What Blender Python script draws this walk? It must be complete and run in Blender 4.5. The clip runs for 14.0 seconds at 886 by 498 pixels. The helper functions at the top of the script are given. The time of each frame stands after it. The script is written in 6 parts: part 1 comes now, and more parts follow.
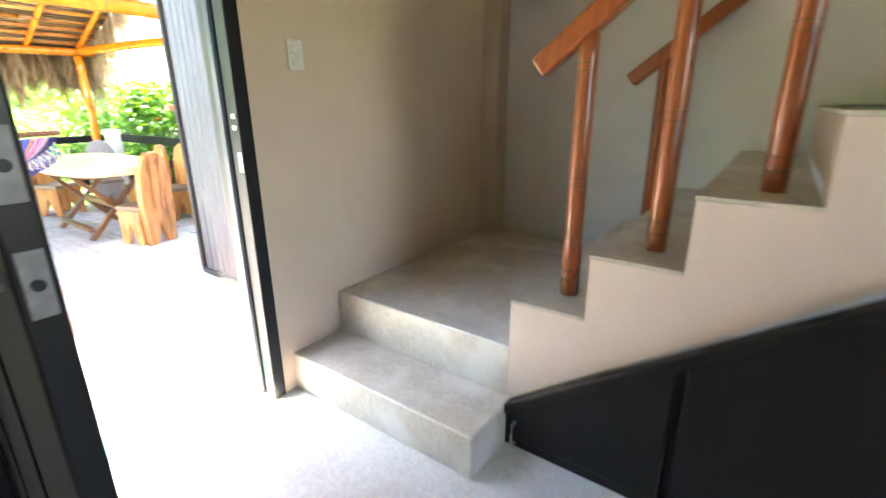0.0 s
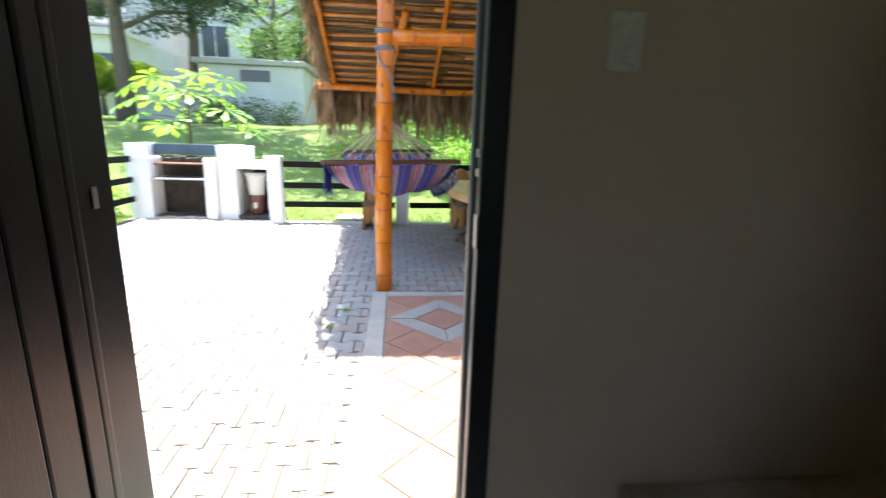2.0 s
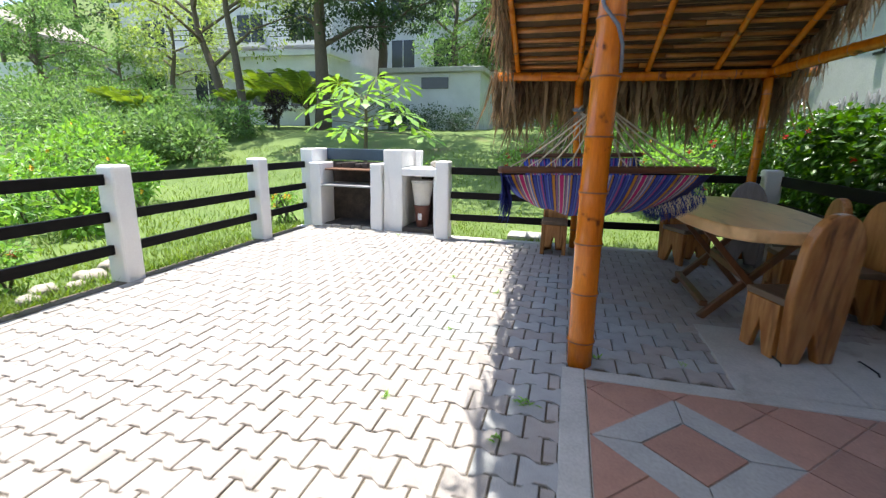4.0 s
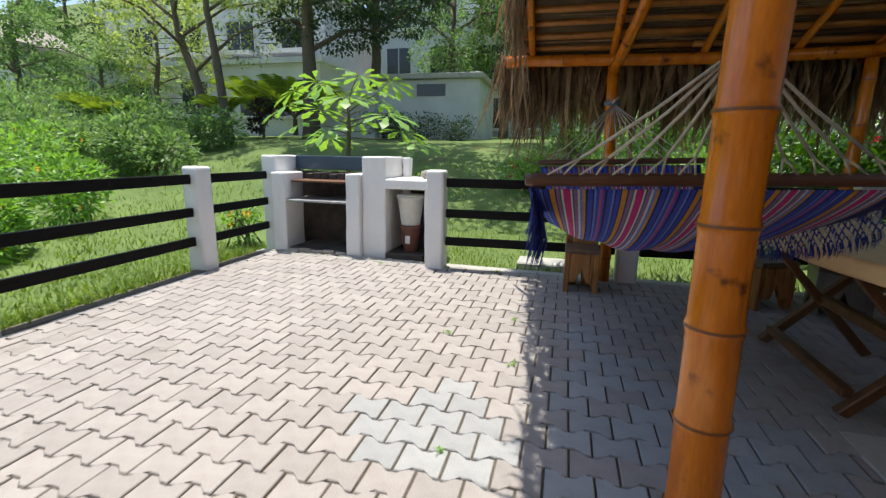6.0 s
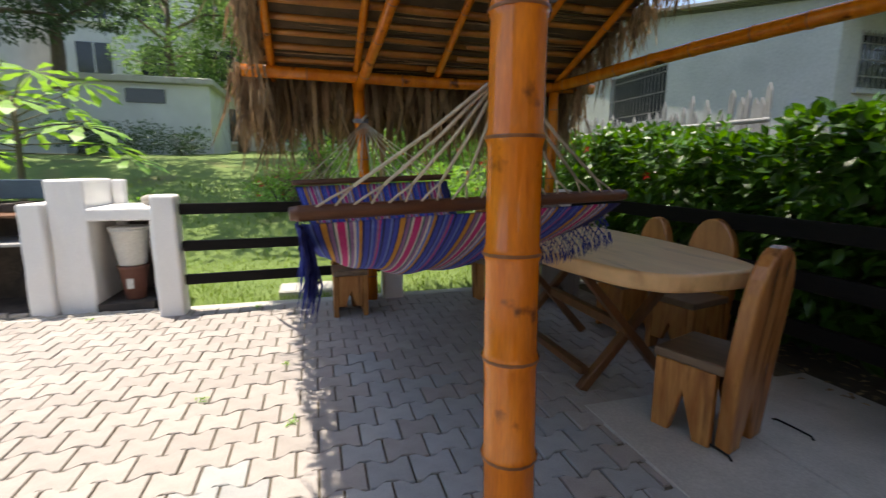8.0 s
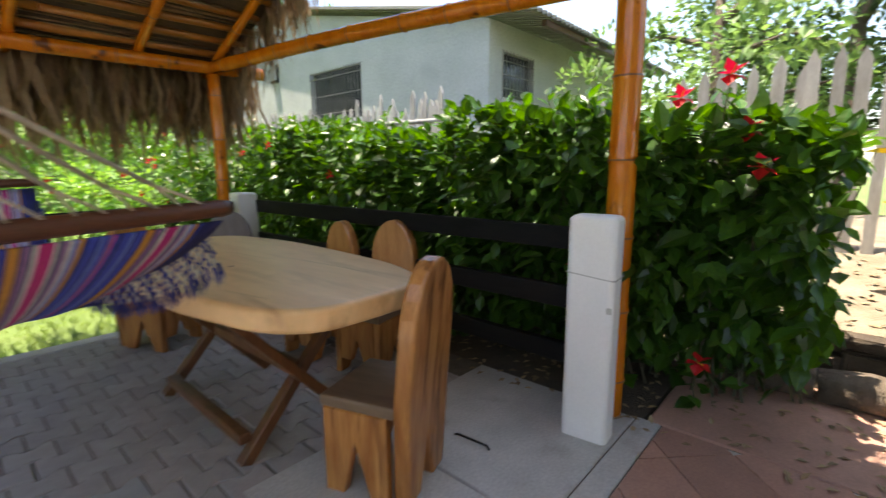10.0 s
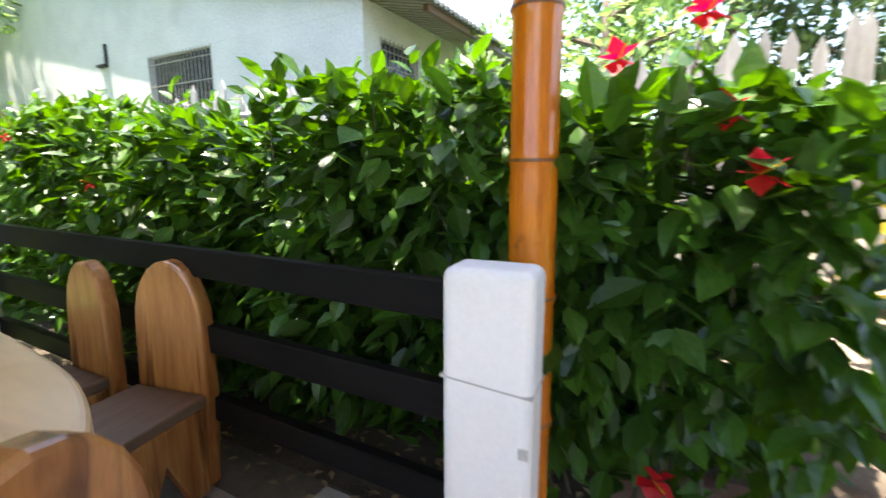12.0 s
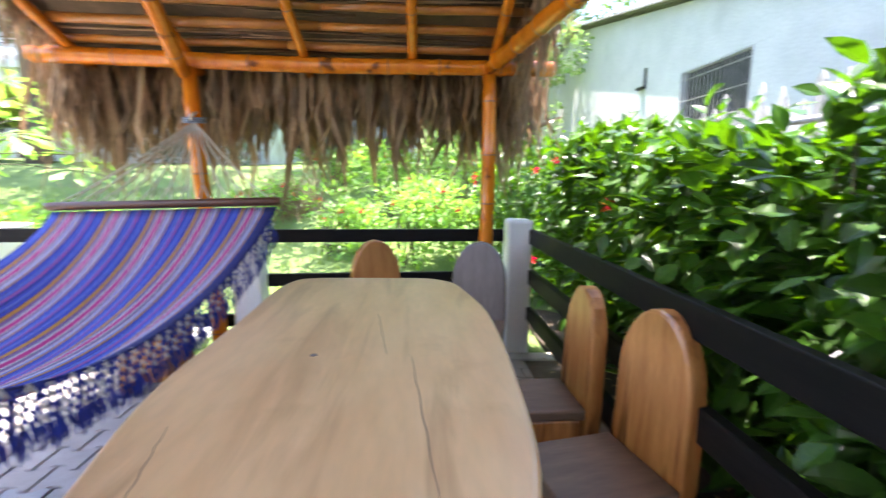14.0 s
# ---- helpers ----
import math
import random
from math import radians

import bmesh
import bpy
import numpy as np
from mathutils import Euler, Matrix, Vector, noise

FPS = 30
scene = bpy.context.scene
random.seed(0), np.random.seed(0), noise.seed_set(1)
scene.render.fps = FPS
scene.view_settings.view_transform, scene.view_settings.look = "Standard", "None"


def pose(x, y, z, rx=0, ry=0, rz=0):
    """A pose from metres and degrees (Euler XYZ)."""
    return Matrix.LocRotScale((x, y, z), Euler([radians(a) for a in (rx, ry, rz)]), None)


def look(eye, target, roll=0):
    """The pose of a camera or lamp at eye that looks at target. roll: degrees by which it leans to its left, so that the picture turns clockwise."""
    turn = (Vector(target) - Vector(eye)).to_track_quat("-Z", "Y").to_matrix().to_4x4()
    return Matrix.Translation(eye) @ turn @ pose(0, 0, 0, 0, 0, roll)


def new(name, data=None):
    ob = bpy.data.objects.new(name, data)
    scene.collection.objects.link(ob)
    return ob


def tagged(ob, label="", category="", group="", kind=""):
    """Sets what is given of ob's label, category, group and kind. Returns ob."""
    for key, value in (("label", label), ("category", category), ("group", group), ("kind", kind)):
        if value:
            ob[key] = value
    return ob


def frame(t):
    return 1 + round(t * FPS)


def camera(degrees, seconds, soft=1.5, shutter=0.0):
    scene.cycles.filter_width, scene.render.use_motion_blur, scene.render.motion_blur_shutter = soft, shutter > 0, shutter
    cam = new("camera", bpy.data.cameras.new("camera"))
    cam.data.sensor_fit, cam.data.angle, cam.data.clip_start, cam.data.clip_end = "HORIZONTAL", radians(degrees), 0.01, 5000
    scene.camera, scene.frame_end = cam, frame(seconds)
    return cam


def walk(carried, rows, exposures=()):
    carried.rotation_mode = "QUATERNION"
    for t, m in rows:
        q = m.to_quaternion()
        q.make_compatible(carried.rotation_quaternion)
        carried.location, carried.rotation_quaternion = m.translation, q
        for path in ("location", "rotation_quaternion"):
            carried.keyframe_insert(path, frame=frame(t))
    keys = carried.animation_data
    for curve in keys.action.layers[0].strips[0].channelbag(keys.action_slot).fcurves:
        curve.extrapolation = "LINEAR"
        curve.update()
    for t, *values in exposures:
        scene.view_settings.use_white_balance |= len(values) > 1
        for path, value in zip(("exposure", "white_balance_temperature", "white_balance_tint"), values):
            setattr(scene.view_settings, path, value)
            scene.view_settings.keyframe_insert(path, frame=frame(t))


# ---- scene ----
cam = camera(88.3, 14.0, soft=1.3, shutter=0.5)

PATH = [
    (0, (0.636, 0.248, 1.479), (2.177, 1.37, 0.873), -0.3),
    (0.5, (0.952, 0.35, 1.483), (2.267, 1.75, 0.924), 0.1),
    (1, (1.238, 0.487, 1.498), (2.181, 2.171, 0.972), 0.2),
    (1.5, (1.4, 0.73, 1.474), (1.954, 2.587, 0.981), 1.2),
    (2, (1.467, 0.958, 1.465), (1.667, 2.893, 0.996), 1.9),
    (2.5, (1.465, 1.252, 1.461), (1.268, 3.186, 0.99), 1.9),
    (3, (1.386, 1.634, 1.457), (0.932, 3.522, 0.977), 1.3),
    (5.5, (0.925, 3.514, 1.292), (0.412, 5.4, 0.866), 1.2),
    (6, (0.861, 3.818, 1.298), (0.365, 5.711, 0.888), 1.1),
    (6.5, (0.821, 4.03, 1.304), (0.432, 5.954, 0.919), 0.9),
    (7, (0.814, 4.084, 1.321), (0.714, 6.049, 0.963), 0.7),
    (7.5, (0.798, 4.111, 1.345), (1.039, 6.065, 0.995), 0.4),
    (8, (0.794, 4.123, 1.341), (1.322, 6.022, 1.0), 0.2),
    (8.5, (0.947, 4.182, 1.352), (1.726, 5.99, 1.003), -0.4),
    (9, (1.135, 4.256, 1.359), (2.138, 5.95, 1.006), -0.6),
    (11.5, (2.304, 4.844, 1.334), (4.089, 5.678, 0.989), -0.1),
    (12, (2.6, 4.944, 1.346), (4.326, 5.901, 1.017), -0.2),
    (12.5, (2.738, 5.101, 1.359), (4.208, 6.419, 1.04), -0.3),
    (13, (2.766, 5.265, 1.387), (3.819, 6.938, 1.084), 0.2),
    (13.5, (2.796, 5.362, 1.405), (3.384, 7.25, 1.106), 0.4),
    (14, (2.82, 5.378, 1.423), (2.936, 7.353, 1.124), 0.9),
]

# exposure of the clip's camera along the way (stops)
EXPOSURES = [(0.0, 5.15, 6800, 13), (0.5, 4.2, 6800, 13), (1.0, 3.3, 6600, 12), (1.5, 2.5, 6500, 11), (2.0, 2.25, 6400, 10), (2.5, 2.3, 6350, 10), (3.0, 2.0, 6300, 10), (4.2, 1.1, 6450, 10), (5.5, 0.65, 6500, 10), (6.5, 0.5, 6600, 11), (7.5, 0.65, 6900, 12), (8.5, 1.2, 7400, 14), (9.0, 1.5, 7700, 15), (11.5, 2.35, 7000, 12), (12.0, 2.7, 7000, 15), (13.0, 2.85, 6750, 18), (14.0, 2.95, 6450, 20)]
walk(cam, [(t, look(eye, target, roll)) for t, eye, target, roll in PATH], EXPOSURES)

# ---- world and sun ----
SUN_FROM = Vector((-0.13, 0.13, 1.0)).normalized()
world = bpy.data.worlds.new("world")
scene.world = world
world.use_nodes = True
wt = world.node_tree
sky = wt.nodes.new("ShaderNodeTexSky")
sky.sky_type = 'NISHITA'
sky.sun_disc = False
sky.sun_elevation = math.asin(SUN_FROM.z)
sky.sun_rotation = math.atan2(SUN_FROM.x, SUN_FROM.y)
wt.links.new(sky.outputs[0], wt.nodes["Background"].inputs[0])
wt.nodes["Background"].inputs[1].default_value = 0.15
sun_data = bpy.data.lights.new("sun", 'SUN')
sun_data.energy, sun_data.angle, sun_data.color = 4.4, radians(0.5), (1.0, 0.95, 0.86)
sun = new("sun", sun_data)
sun.matrix_world = look(SUN_FROM * 30, (0, 0, 0))
# unseen fill lamp at the south wall opening, added to brighten the room
fill_data = bpy.data.lights.new("room_fill", 'AREA')
fill_data.shape, fill_data.size, fill_data.size_y, fill_data.energy, fill_data.color = 'RECTANGLE', 1.3, 1.1, 0.18, (1.0, 0.98, 0.95)
fill_light = new("room_fill", fill_data)
fill_light.matrix_world = look((0.9, -2.9, 1.75), (1.6, 0.5, 1.2))


# ---- materials ----
def mat(name, c1, c2=None, scale=6.0, rough=0.6, metal=0.0, bump=0.2, fine=60.0, grain=None, vary=0.0, island=False, spec=0.5, dist=0.01, stain=None, trans=0.0, streak=None, mottle=1.0):
    """Two-scale noise colour with fine relief. grain stretches the noise along one axis; vary shifts brightness per object or per island."""
    m = bpy.data.materials.new(name)
    m.use_nodes = True
    nt = m.node_tree
    nd, ln = nt.nodes, nt.links
    b = nd["Principled BSDF"]
    tc = nd.new("ShaderNodeTexCoord")
    mp = nd.new("ShaderNodeMapping")
    ln.new(tc.outputs["Object"], mp.inputs[0])
    if grain:
        mp.inputs["Scale"].default_value = grain
    n1 = nd.new("ShaderNodeTexNoise")
    n1.inputs["Scale"].default_value, n1.inputs["Detail"].default_value, n1.inputs["Roughness"].default_value = scale, 6, 0.6
    n2 = nd.new("ShaderNodeTexNoise")
    n2.inputs["Scale"].default_value, n2.inputs["Detail"].default_value = fine, 4
    ln.new(mp.outputs[0], n1.inputs[0])
    ln.new(mp.outputs[0], n2.inputs[0])
    c2 = c2 or tuple(v * 0.75 for v in c1)
    mx = nd.new("ShaderNodeMix")
    mx.data_type = 'RGBA'
    rp = nd.new("ShaderNodeMapRange")
    rp.inputs[1].default_value, rp.inputs[2].default_value = 0.3, 0.7
    ln.new(n1.outputs[0], rp.inputs[0])
    ln.new(rp.outputs[0], mx.inputs[0])
    mx.inputs[6].default_value, mx.inputs[7].default_value = (*c1, 1), (*c2, 1)
    out = mx.outputs[2]
    mv = nd.new("ShaderNodeHueSaturation")
    r2 = nd.new("ShaderNodeMapRange")
    r2.inputs[1].default_value, r2.inputs[2].default_value, r2.inputs[3].default_value, r2.inputs[4].default_value = 0.25, 0.75, 1 - 0.14 * mottle, 1 + 0.12 * mottle
    ln.new(n2.outputs[0], r2.inputs[0])
    ln.new(r2.outputs[0], mv.inputs["Value"])
    ln.new(out, mv.inputs["Color"])
    out = mv.outputs[0]
    if vary:
        hv = nd.new("ShaderNodeHueSaturation")
        rv = nd.new("ShaderNodeMapRange")
        rv.inputs[3].default_value, rv.inputs[4].default_value = 1 - vary, 1 + vary
        if island:
            ge = nd.new("ShaderNodeNewGeometry")
            ln.new(ge.outputs["Random Per Island"], rv.inputs[0])
        else:
            oi = nd.new("ShaderNodeObjectInfo")
            ln.new(oi.outputs["Random"], rv.inputs[0])
        ln.new(rv.outputs[0], hv.inputs["Value"])
        ln.new(out, hv.inputs["Color"])
        out = hv.outputs[0]
    if stain:
        colour, sc, lo, hi = stain
        n3 = nd.new("ShaderNodeTexNoise")
        n3.inputs["Scale"].default_value, n3.inputs["Detail"].default_value = sc, 5
        ln.new(tc.outputs["Object"], n3.inputs[0])
        r3 = nd.new("ShaderNodeMapRange")
        r3.inputs[1].default_value, r3.inputs[2].default_value = lo, hi
        ln.new(n3.outputs[0], r3.inputs[0])
        ms = nd.new("ShaderNodeMix")
        ms.data_type = 'RGBA'
        ln.new(r3.outputs[0], ms.inputs[0])
        ln.new(out, ms.inputs[6])
        ms.inputs[7].default_value = (*colour, 1)
        out = ms.outputs[2]
    if streak:
        colour, sc, grow, lo, hi = streak
        m4 = nd.new("ShaderNodeMapping")
        m4.inputs["Scale"].default_value = grow
        ln.new(tc.outputs["Object"], m4.inputs[0])
        n4 = nd.new("ShaderNodeTexNoise")
        n4.inputs["Scale"].default_value, n4.inputs["Detail"].default_value, n4.inputs["Distortion"].default_value = sc, 4, 0.6
        ln.new(m4.outputs[0], n4.inputs[0])
        r4 = nd.new("ShaderNodeMapRange")
        r4.inputs[1].default_value, r4.inputs[2].default_value, r4.inputs[4].default_value = lo, hi, 0.8
        ln.new(n4.outputs[0], r4.inputs[0])
        m5 = nd.new("ShaderNodeMix")
        m5.data_type = 'RGBA'
        ln.new(r4.outputs[0], m5.inputs[0])
        ln.new(out, m5.inputs[6])
        m5.inputs[7].default_value = (*colour, 1)
        out = m5.outputs[2]
    ln.new(out, b.inputs["Base Color"])
    b.inputs["Roughness"].default_value, b.inputs["Metallic"].default_value = rough, metal
    b.inputs["Specular IOR Level"].default_value = spec
    if bump:
        bp = nd.new("ShaderNodeBump")
        bp.inputs["Strength"].default_value, bp.inputs["Distance"].default_value = bump, dist
        ad = nd.new("ShaderNodeMath")
        ad.operation = 'ADD'
        ln.new(n1.outputs[0], ad.inputs[0])
        ln.new(n2.outputs[0], ad.inputs[1])
        ln.new(ad.outputs[0], bp.inputs["Height"])
        ln.new(bp.outputs[0], b.inputs["Normal"])
    if trans:
        tr = nd.new("ShaderNodeBsdfTranslucent")
        tb = nd.new("ShaderNodeHueSaturation")
        tb.inputs["Value"].default_value, tb.inputs["Saturation"].default_value = 1.7, 1.15
        tb.inputs["Hue"].default_value = 0.485
        ln.new(out, tb.inputs["Color"])
        ln.new(tb.outputs[0], tr.inputs[0])
        sh = nd.new("ShaderNodeMixShader")
        sh.inputs[0].default_value = trans
        ln.new(b.outputs[0], sh.inputs[1])
        ln.new(tr.outputs[0], sh.inputs[2])
        ln.new(sh.outputs[0], nd["Material Output"].inputs[0])
    return m


M_WALL_IN = mat("beige_plaster", (0.60, 0.48, 0.36), (0.55, 0.43, 0.32), 2.5, 0.75, bump=0.012, fine=90, mottle=0.2)
M_WALL_GREY = mat("grey_plaster", (0.60, 0.58, 0.54), (0.55, 0.53, 0.50), 2.5, 0.75, bump=0.012, fine=90, mottle=0.2)
M_STRINGER = mat("stringer_plaster", (0.64, 0.51, 0.42), (0.60, 0.47, 0.38), 3, 0.7, bump=0.012, fine=90, mottle=0.2)
M_CEIL = mat("low_bounce_ceiling", (0.34, 0.27, 0.20), None, 2, 0.8)
M_STONE = mat("stair_stone", (0.52, 0.45, 0.35), (0.40, 0.34, 0.26), 5, 0.35, bump=0.12, fine=45, stain=((0.62, 0.57, 0.49), 3.4, 0.48, 0.68), dist=0.003)
M_FLOOR_IN = mat("floor_tile", (0.60, 0.57, 0.51), (0.52, 0.48, 0.42), 4, 0.3, bump=0.08, fine=60, dist=0.003)
M_BLACKWOOD = mat("black_painted_wood", (0.009, 0.0078, 0.0072), (0.015, 0.0125, 0.011), 3, 0.36, spec=0.3, bump=0.15, fine=40, grain=(8, 8, 1), dist=0.003)
M_BLACKMETAL = mat("black_metal", (0.008, 0.0085, 0.009), (0.012, 0.0125, 0.013), 5, 0.38, spec=0.3, bump=0.05)
M_GREYMETAL = mat("ribbed_grey_metal", (0.042, 0.048, 0.056), (0.032, 0.036, 0.043), 4, 0.42, metal=0.35, bump=0.06, fine=90)
M_STEEL = mat("lock_steel", (0.55, 0.53, 0.50), (0.40, 0.38, 0.36), 12, 0.35, metal=0.8, bump=0.05)
M_LOCK = mat("worn_lock_plate", (0.26, 0.255, 0.25), (0.13, 0.125, 0.12), 30, 0.5, metal=0.4, bump=0.1)
M_COPPER = mat("copper_latch", (0.55, 0.28, 0.15), (0.4, 0.2, 0.1), 20, 0.4, metal=0.7, bump=0.05)
M_SWITCH = mat("switch_plastic", (0.72, 0.69, 0.62), (0.68, 0.65, 0.58), 8, 0.4, bump=0.02)
M_REDWOOD = mat("varnished_red_wood", (0.33, 0.095, 0.028), (0.20, 0.05, 0.015), 4, 0.3, bump=0.1, fine=30, grain=(9, 9, 1), dist=0.003)
M_WHITEPAINT = mat("white_painted_concrete", (0.80, 0.79, 0.765), (0.76, 0.75, 0.725), 3, 0.75, bump=0.16, fine=70, mottle=0.25, stain=((0.42, 0.39, 0.35), 3.0, 0.74, 0.9), dist=0.004)
M_RAIL = mat("black_painted_rail", (0.0065, 0.0062, 0.0062), (0.012, 0.0105, 0.010), 6, 0.5, spec=0.10, bump=0.25, fine=50, grain=(1, 1, 6), dist=0.004)
M_PAVER = mat("concrete_paver", (0.37, 0.342, 0.318), (0.31, 0.28, 0.258), 9, 0.85, bump=0.5, fine=140, vary=0.09, dist=0.004, stain=((0.22, 0.20, 0.17), 2.2, 0.62, 0.8))
M_PAVER_J = mat("concrete_paver_rest", (0.37, 0.342, 0.318), (0.31, 0.28, 0.258), 9, 0.85, bump=0.5, fine=140, vary=0.09, island=True, dist=0.004, stain=((0.22, 0.20, 0.17), 2.2, 0.62, 0.8))
M_PAVER_GREY = mat("grey_concrete_paver", (0.37, 0.375, 0.37), (0.31, 0.315, 0.31), 9, 0.85, bump=0.5, fine=140, vary=0.08, dist=0.004)
M_JOINT = mat("joint_sand", (0.15, 0.125, 0.095), (0.10, 0.085, 0.06), 14, 0.95, bump=0.6, fine=150)
M_CONCRETE = mat("grey_concrete", (0.48, 0.47, 0.435), (0.38, 0.37, 0.34), 4, 0.8, bump=0.3, fine=70, dist=0.004, stain=((0.24, 0.22, 0.19), 3.2, 0.60, 0.80))
M_TERRA = mat("terracotta_tile", (0.40, 0.225, 0.165), (0.33, 0.185, 0.14), 7, 0.6, bump=0.2, fine=70, vary=0.12, dist=0.003)
M_DIAMOND = mat("grey_cement_tile", (0.36, 0.36, 0.34), (0.30, 0.30, 0.285), 6, 0.7, bump=0.15, fine=60, vary=0.05)
M_BAMBOO = mat("varnished_bamboo", (0.64, 0.195, 0.010), (0.46, 0.115, 0.006), 2.4, 0.16, bump=0.10, fine=22, grain=(6, 6, 0.8), dist=0.004, stain=((0.13, 0.036, 0.007), 7.0, 0.63, 0.70), streak=((0.30, 0.075, 0.007), 3.0, (9, 9, 0.5), 0.62, 0.78))
M_NODE = mat("bamboo_node", (0.13, 0.045, 0.012), (0.22, 0.075, 0.015), 20, 0.45, bump=0.2)
M_CANE = mat("roof_cane", (0.50, 0.20, 0.035), (0.30, 0.105, 0.02), 5, 0.28, bump=0.2, fine=30, vary=0.3, island=True)
M_THATCH = mat("dry_palm_thatch", (0.31, 0.215, 0.125), (0.17, 0.112, 0.062), 4, 0.9, bump=0.3, fine=40, vary=0.45, island=True, trans=0.25)
M_THATCH_SHADE = mat("shade_darkened_thatch", (0.11, 0.072, 0.040), (0.055, 0.036, 0.020), 6, 0.95, bump=0.5, fine=50)
M_TABLE = mat("pale_varnished_slab", (0.74, 0.50, 0.255), (0.60, 0.365, 0.165), 2.0, 0.34, bump=0.07, fine=16, grain=(3.4, 0.8, 2), dist=0.003, mottle=0.6, stain=((0.45, 0.26, 0.11), 2.6, 0.58, 0.80), streak=((0.38, 0.215, 0.095), 1.7, (5, 0.7, 3), 0.50, 0.72))
M_CHAIR = mat("varnished_plank", (0.50, 0.235, 0.075), (0.27, 0.10, 0.026), 2.2, 0.27, bump=0.12, fine=18, grain=(6, 6, 0.8), dist=0.003, vary=0.14, streak=((0.10, 0.036, 0.012), 2.2, (8, 8, 0.7), 0.54, 0.70))
M_LEG = mat("dark_table_leg", (0.17, 0.072, 0.026), (0.09, 0.036, 0.014), 2.4, 0.45, bump=0.12, fine=18, grain=(6, 6, 0.8), dist=0.003)
M_CHAIR_GREY = mat("weathered_plank", (0.22, 0.19, 0.18), (0.15, 0.12, 0.105), 2.4, 0.5, bump=0.12, fine=18, grain=(6, 6, 0.8), dist=0.003)
M_SEAT = mat("worn_seat_plank", (0.19, 0.125, 0.08), (0.12, 0.075, 0.045), 2.4, 0.5, bump=0.12, fine=18, grain=(6, 0.8, 6), dist=0.003)
M_DARKWOOD = mat("dark_spreader_wood", (0.11, 0.042, 0.018), (0.07, 0.026, 0.012), 4, 0.4, bump=0.15, fine=30, grain=(1, 8, 8))
M_ROPE = mat("natural_cotton_rope", (0.52, 0.47, 0.38), (0.42, 0.37, 0.29), 30, 0.9, bump=0.4, fine=200)
M_ROPEBLUE = mat("grey_blue_rope", (0.19, 0.22, 0.27), (0.13, 0.15, 0.19), 30, 0.8, bump=0.3, fine=200)
M_NET = mat("cream_crochet_cord", (0.42, 0.40, 0.38), (0.30, 0.29, 0.30), 25, 0.9, bump=0.3)
M_TASSEL = mat("blue_tassel", (0.02, 0.035, 0.26), (0.012, 0.018, 0.13), 25, 0.9, bump=0.3)
M_SOOT = mat("sooty_brick", (0.035, 0.03, 0.026), (0.095, 0.075, 0.06), 7, 0.9, bump=0.6, fine=40, dist=0.01)
M_BLUETILE = mat("dark_blue_panel", (0.030, 0.055, 0.085), (0.045, 0.08, 0.115), 4, 0.3, bump=0.05)
M_RUST = mat("rusty_grill", (0.20, 0.10, 0.055), (0.12, 0.06, 0.035), 9, 0.8, metal=0.3, bump=0.3)
M_SHEET = mat("ash_covered_sheet", (0.46, 0.46, 0.46), (0.30, 0.30, 0.30), 7, 0.5, metal=0.5, bump=0.2)
M_BUCKET = mat("white_bucket_plastic", (0.62, 0.61, 0.57), (0.52, 0.50, 0.46), 6, 0.5, bump=0.1)
M_POT = mat("brown_pot", (0.15, 0.055, 0.035), (0.11, 0.04, 0.028), 7, 0.6, bump=0.15)
M_PAPER = mat("paper_label", (0.7, 0.68, 0.64), None, 9, 0.8)
M_ROCK = mat("pale_rock", (0.46, 0.42, 0.36), (0.30, 0.27, 0.22), 9, 0.9, bump=0.6, fine=40, dist=0.02)
M_MAT = mat("green_doormat", (0.02, 0.30, 0.20), (0.015, 0.22, 0.15), 20, 0.95, bump=0.6, fine=200)
M_GRASS = mat("lawn_grass", (0.155, 0.225, 0.055), (0.095, 0.155, 0.036), 1.1, 0.9, bump=0.6, fine=70, dist=0.03, stain=((0.17, 0.15, 0.06), 0.9, 0.60, 0.80))
M_BLADE = mat("grass_blades", (0.13, 0.225, 0.036), (0.19, 0.265, 0.052), 3, 0.6, bump=0, vary=0.35, island=True, trans=0.35)
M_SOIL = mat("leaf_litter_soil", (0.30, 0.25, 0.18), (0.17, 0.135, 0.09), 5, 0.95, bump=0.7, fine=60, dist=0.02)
M_SOIL_SHADE = mat("shade_darkened_soil", (0.10, 0.075, 0.05), (0.055, 0.042, 0.03), 5, 0.95, bump=0.7, fine=60, dist=0.02)
M_LITTER = mat("dry_leaves", (0.34, 0.25, 0.14), (0.22, 0.15, 0.08), 8, 0.9, bump=0.1, vary=0.4, island=True)
M_LEAF = mat("hibiscus_leaf", (0.058, 0.145, 0.018), (0.034, 0.092, 0.013), 9, 0.32, spec=0.45, bump=0.25, fine=60, vary=0.45, island=True, trans=0.38, dist=0.004)
M_LEAF_ONE = mat("hibiscus_single_leaf", (0.058, 0.145, 0.018), (0.034, 0.092, 0.013), 9, 0.32, spec=0.45, bump=0.25, fine=60, vary=0.45, trans=0.38, dist=0.004)
M_LEAF_LIGHT = mat("bright_shrub_leaf", (0.20, 0.36, 0.075), (0.12, 0.26, 0.05), 6, 0.45, bump=0.1, vary=0.4, island=True, trans=0.42)
M_LEAF_TREE = mat("tree_leaf", (0.16, 0.26, 0.085), (0.10, 0.19, 0.06), 3, 0.5, bump=0, vary=0.45, island=True, trans=0.42)
M_LEAF_FEATHER = mat("yellow_green_feathery_leaf", (0.32, 0.40, 0.12), (0.22, 0.31, 0.085), 3, 0.5, bump=0, vary=0.4, island=True, trans=0.4)
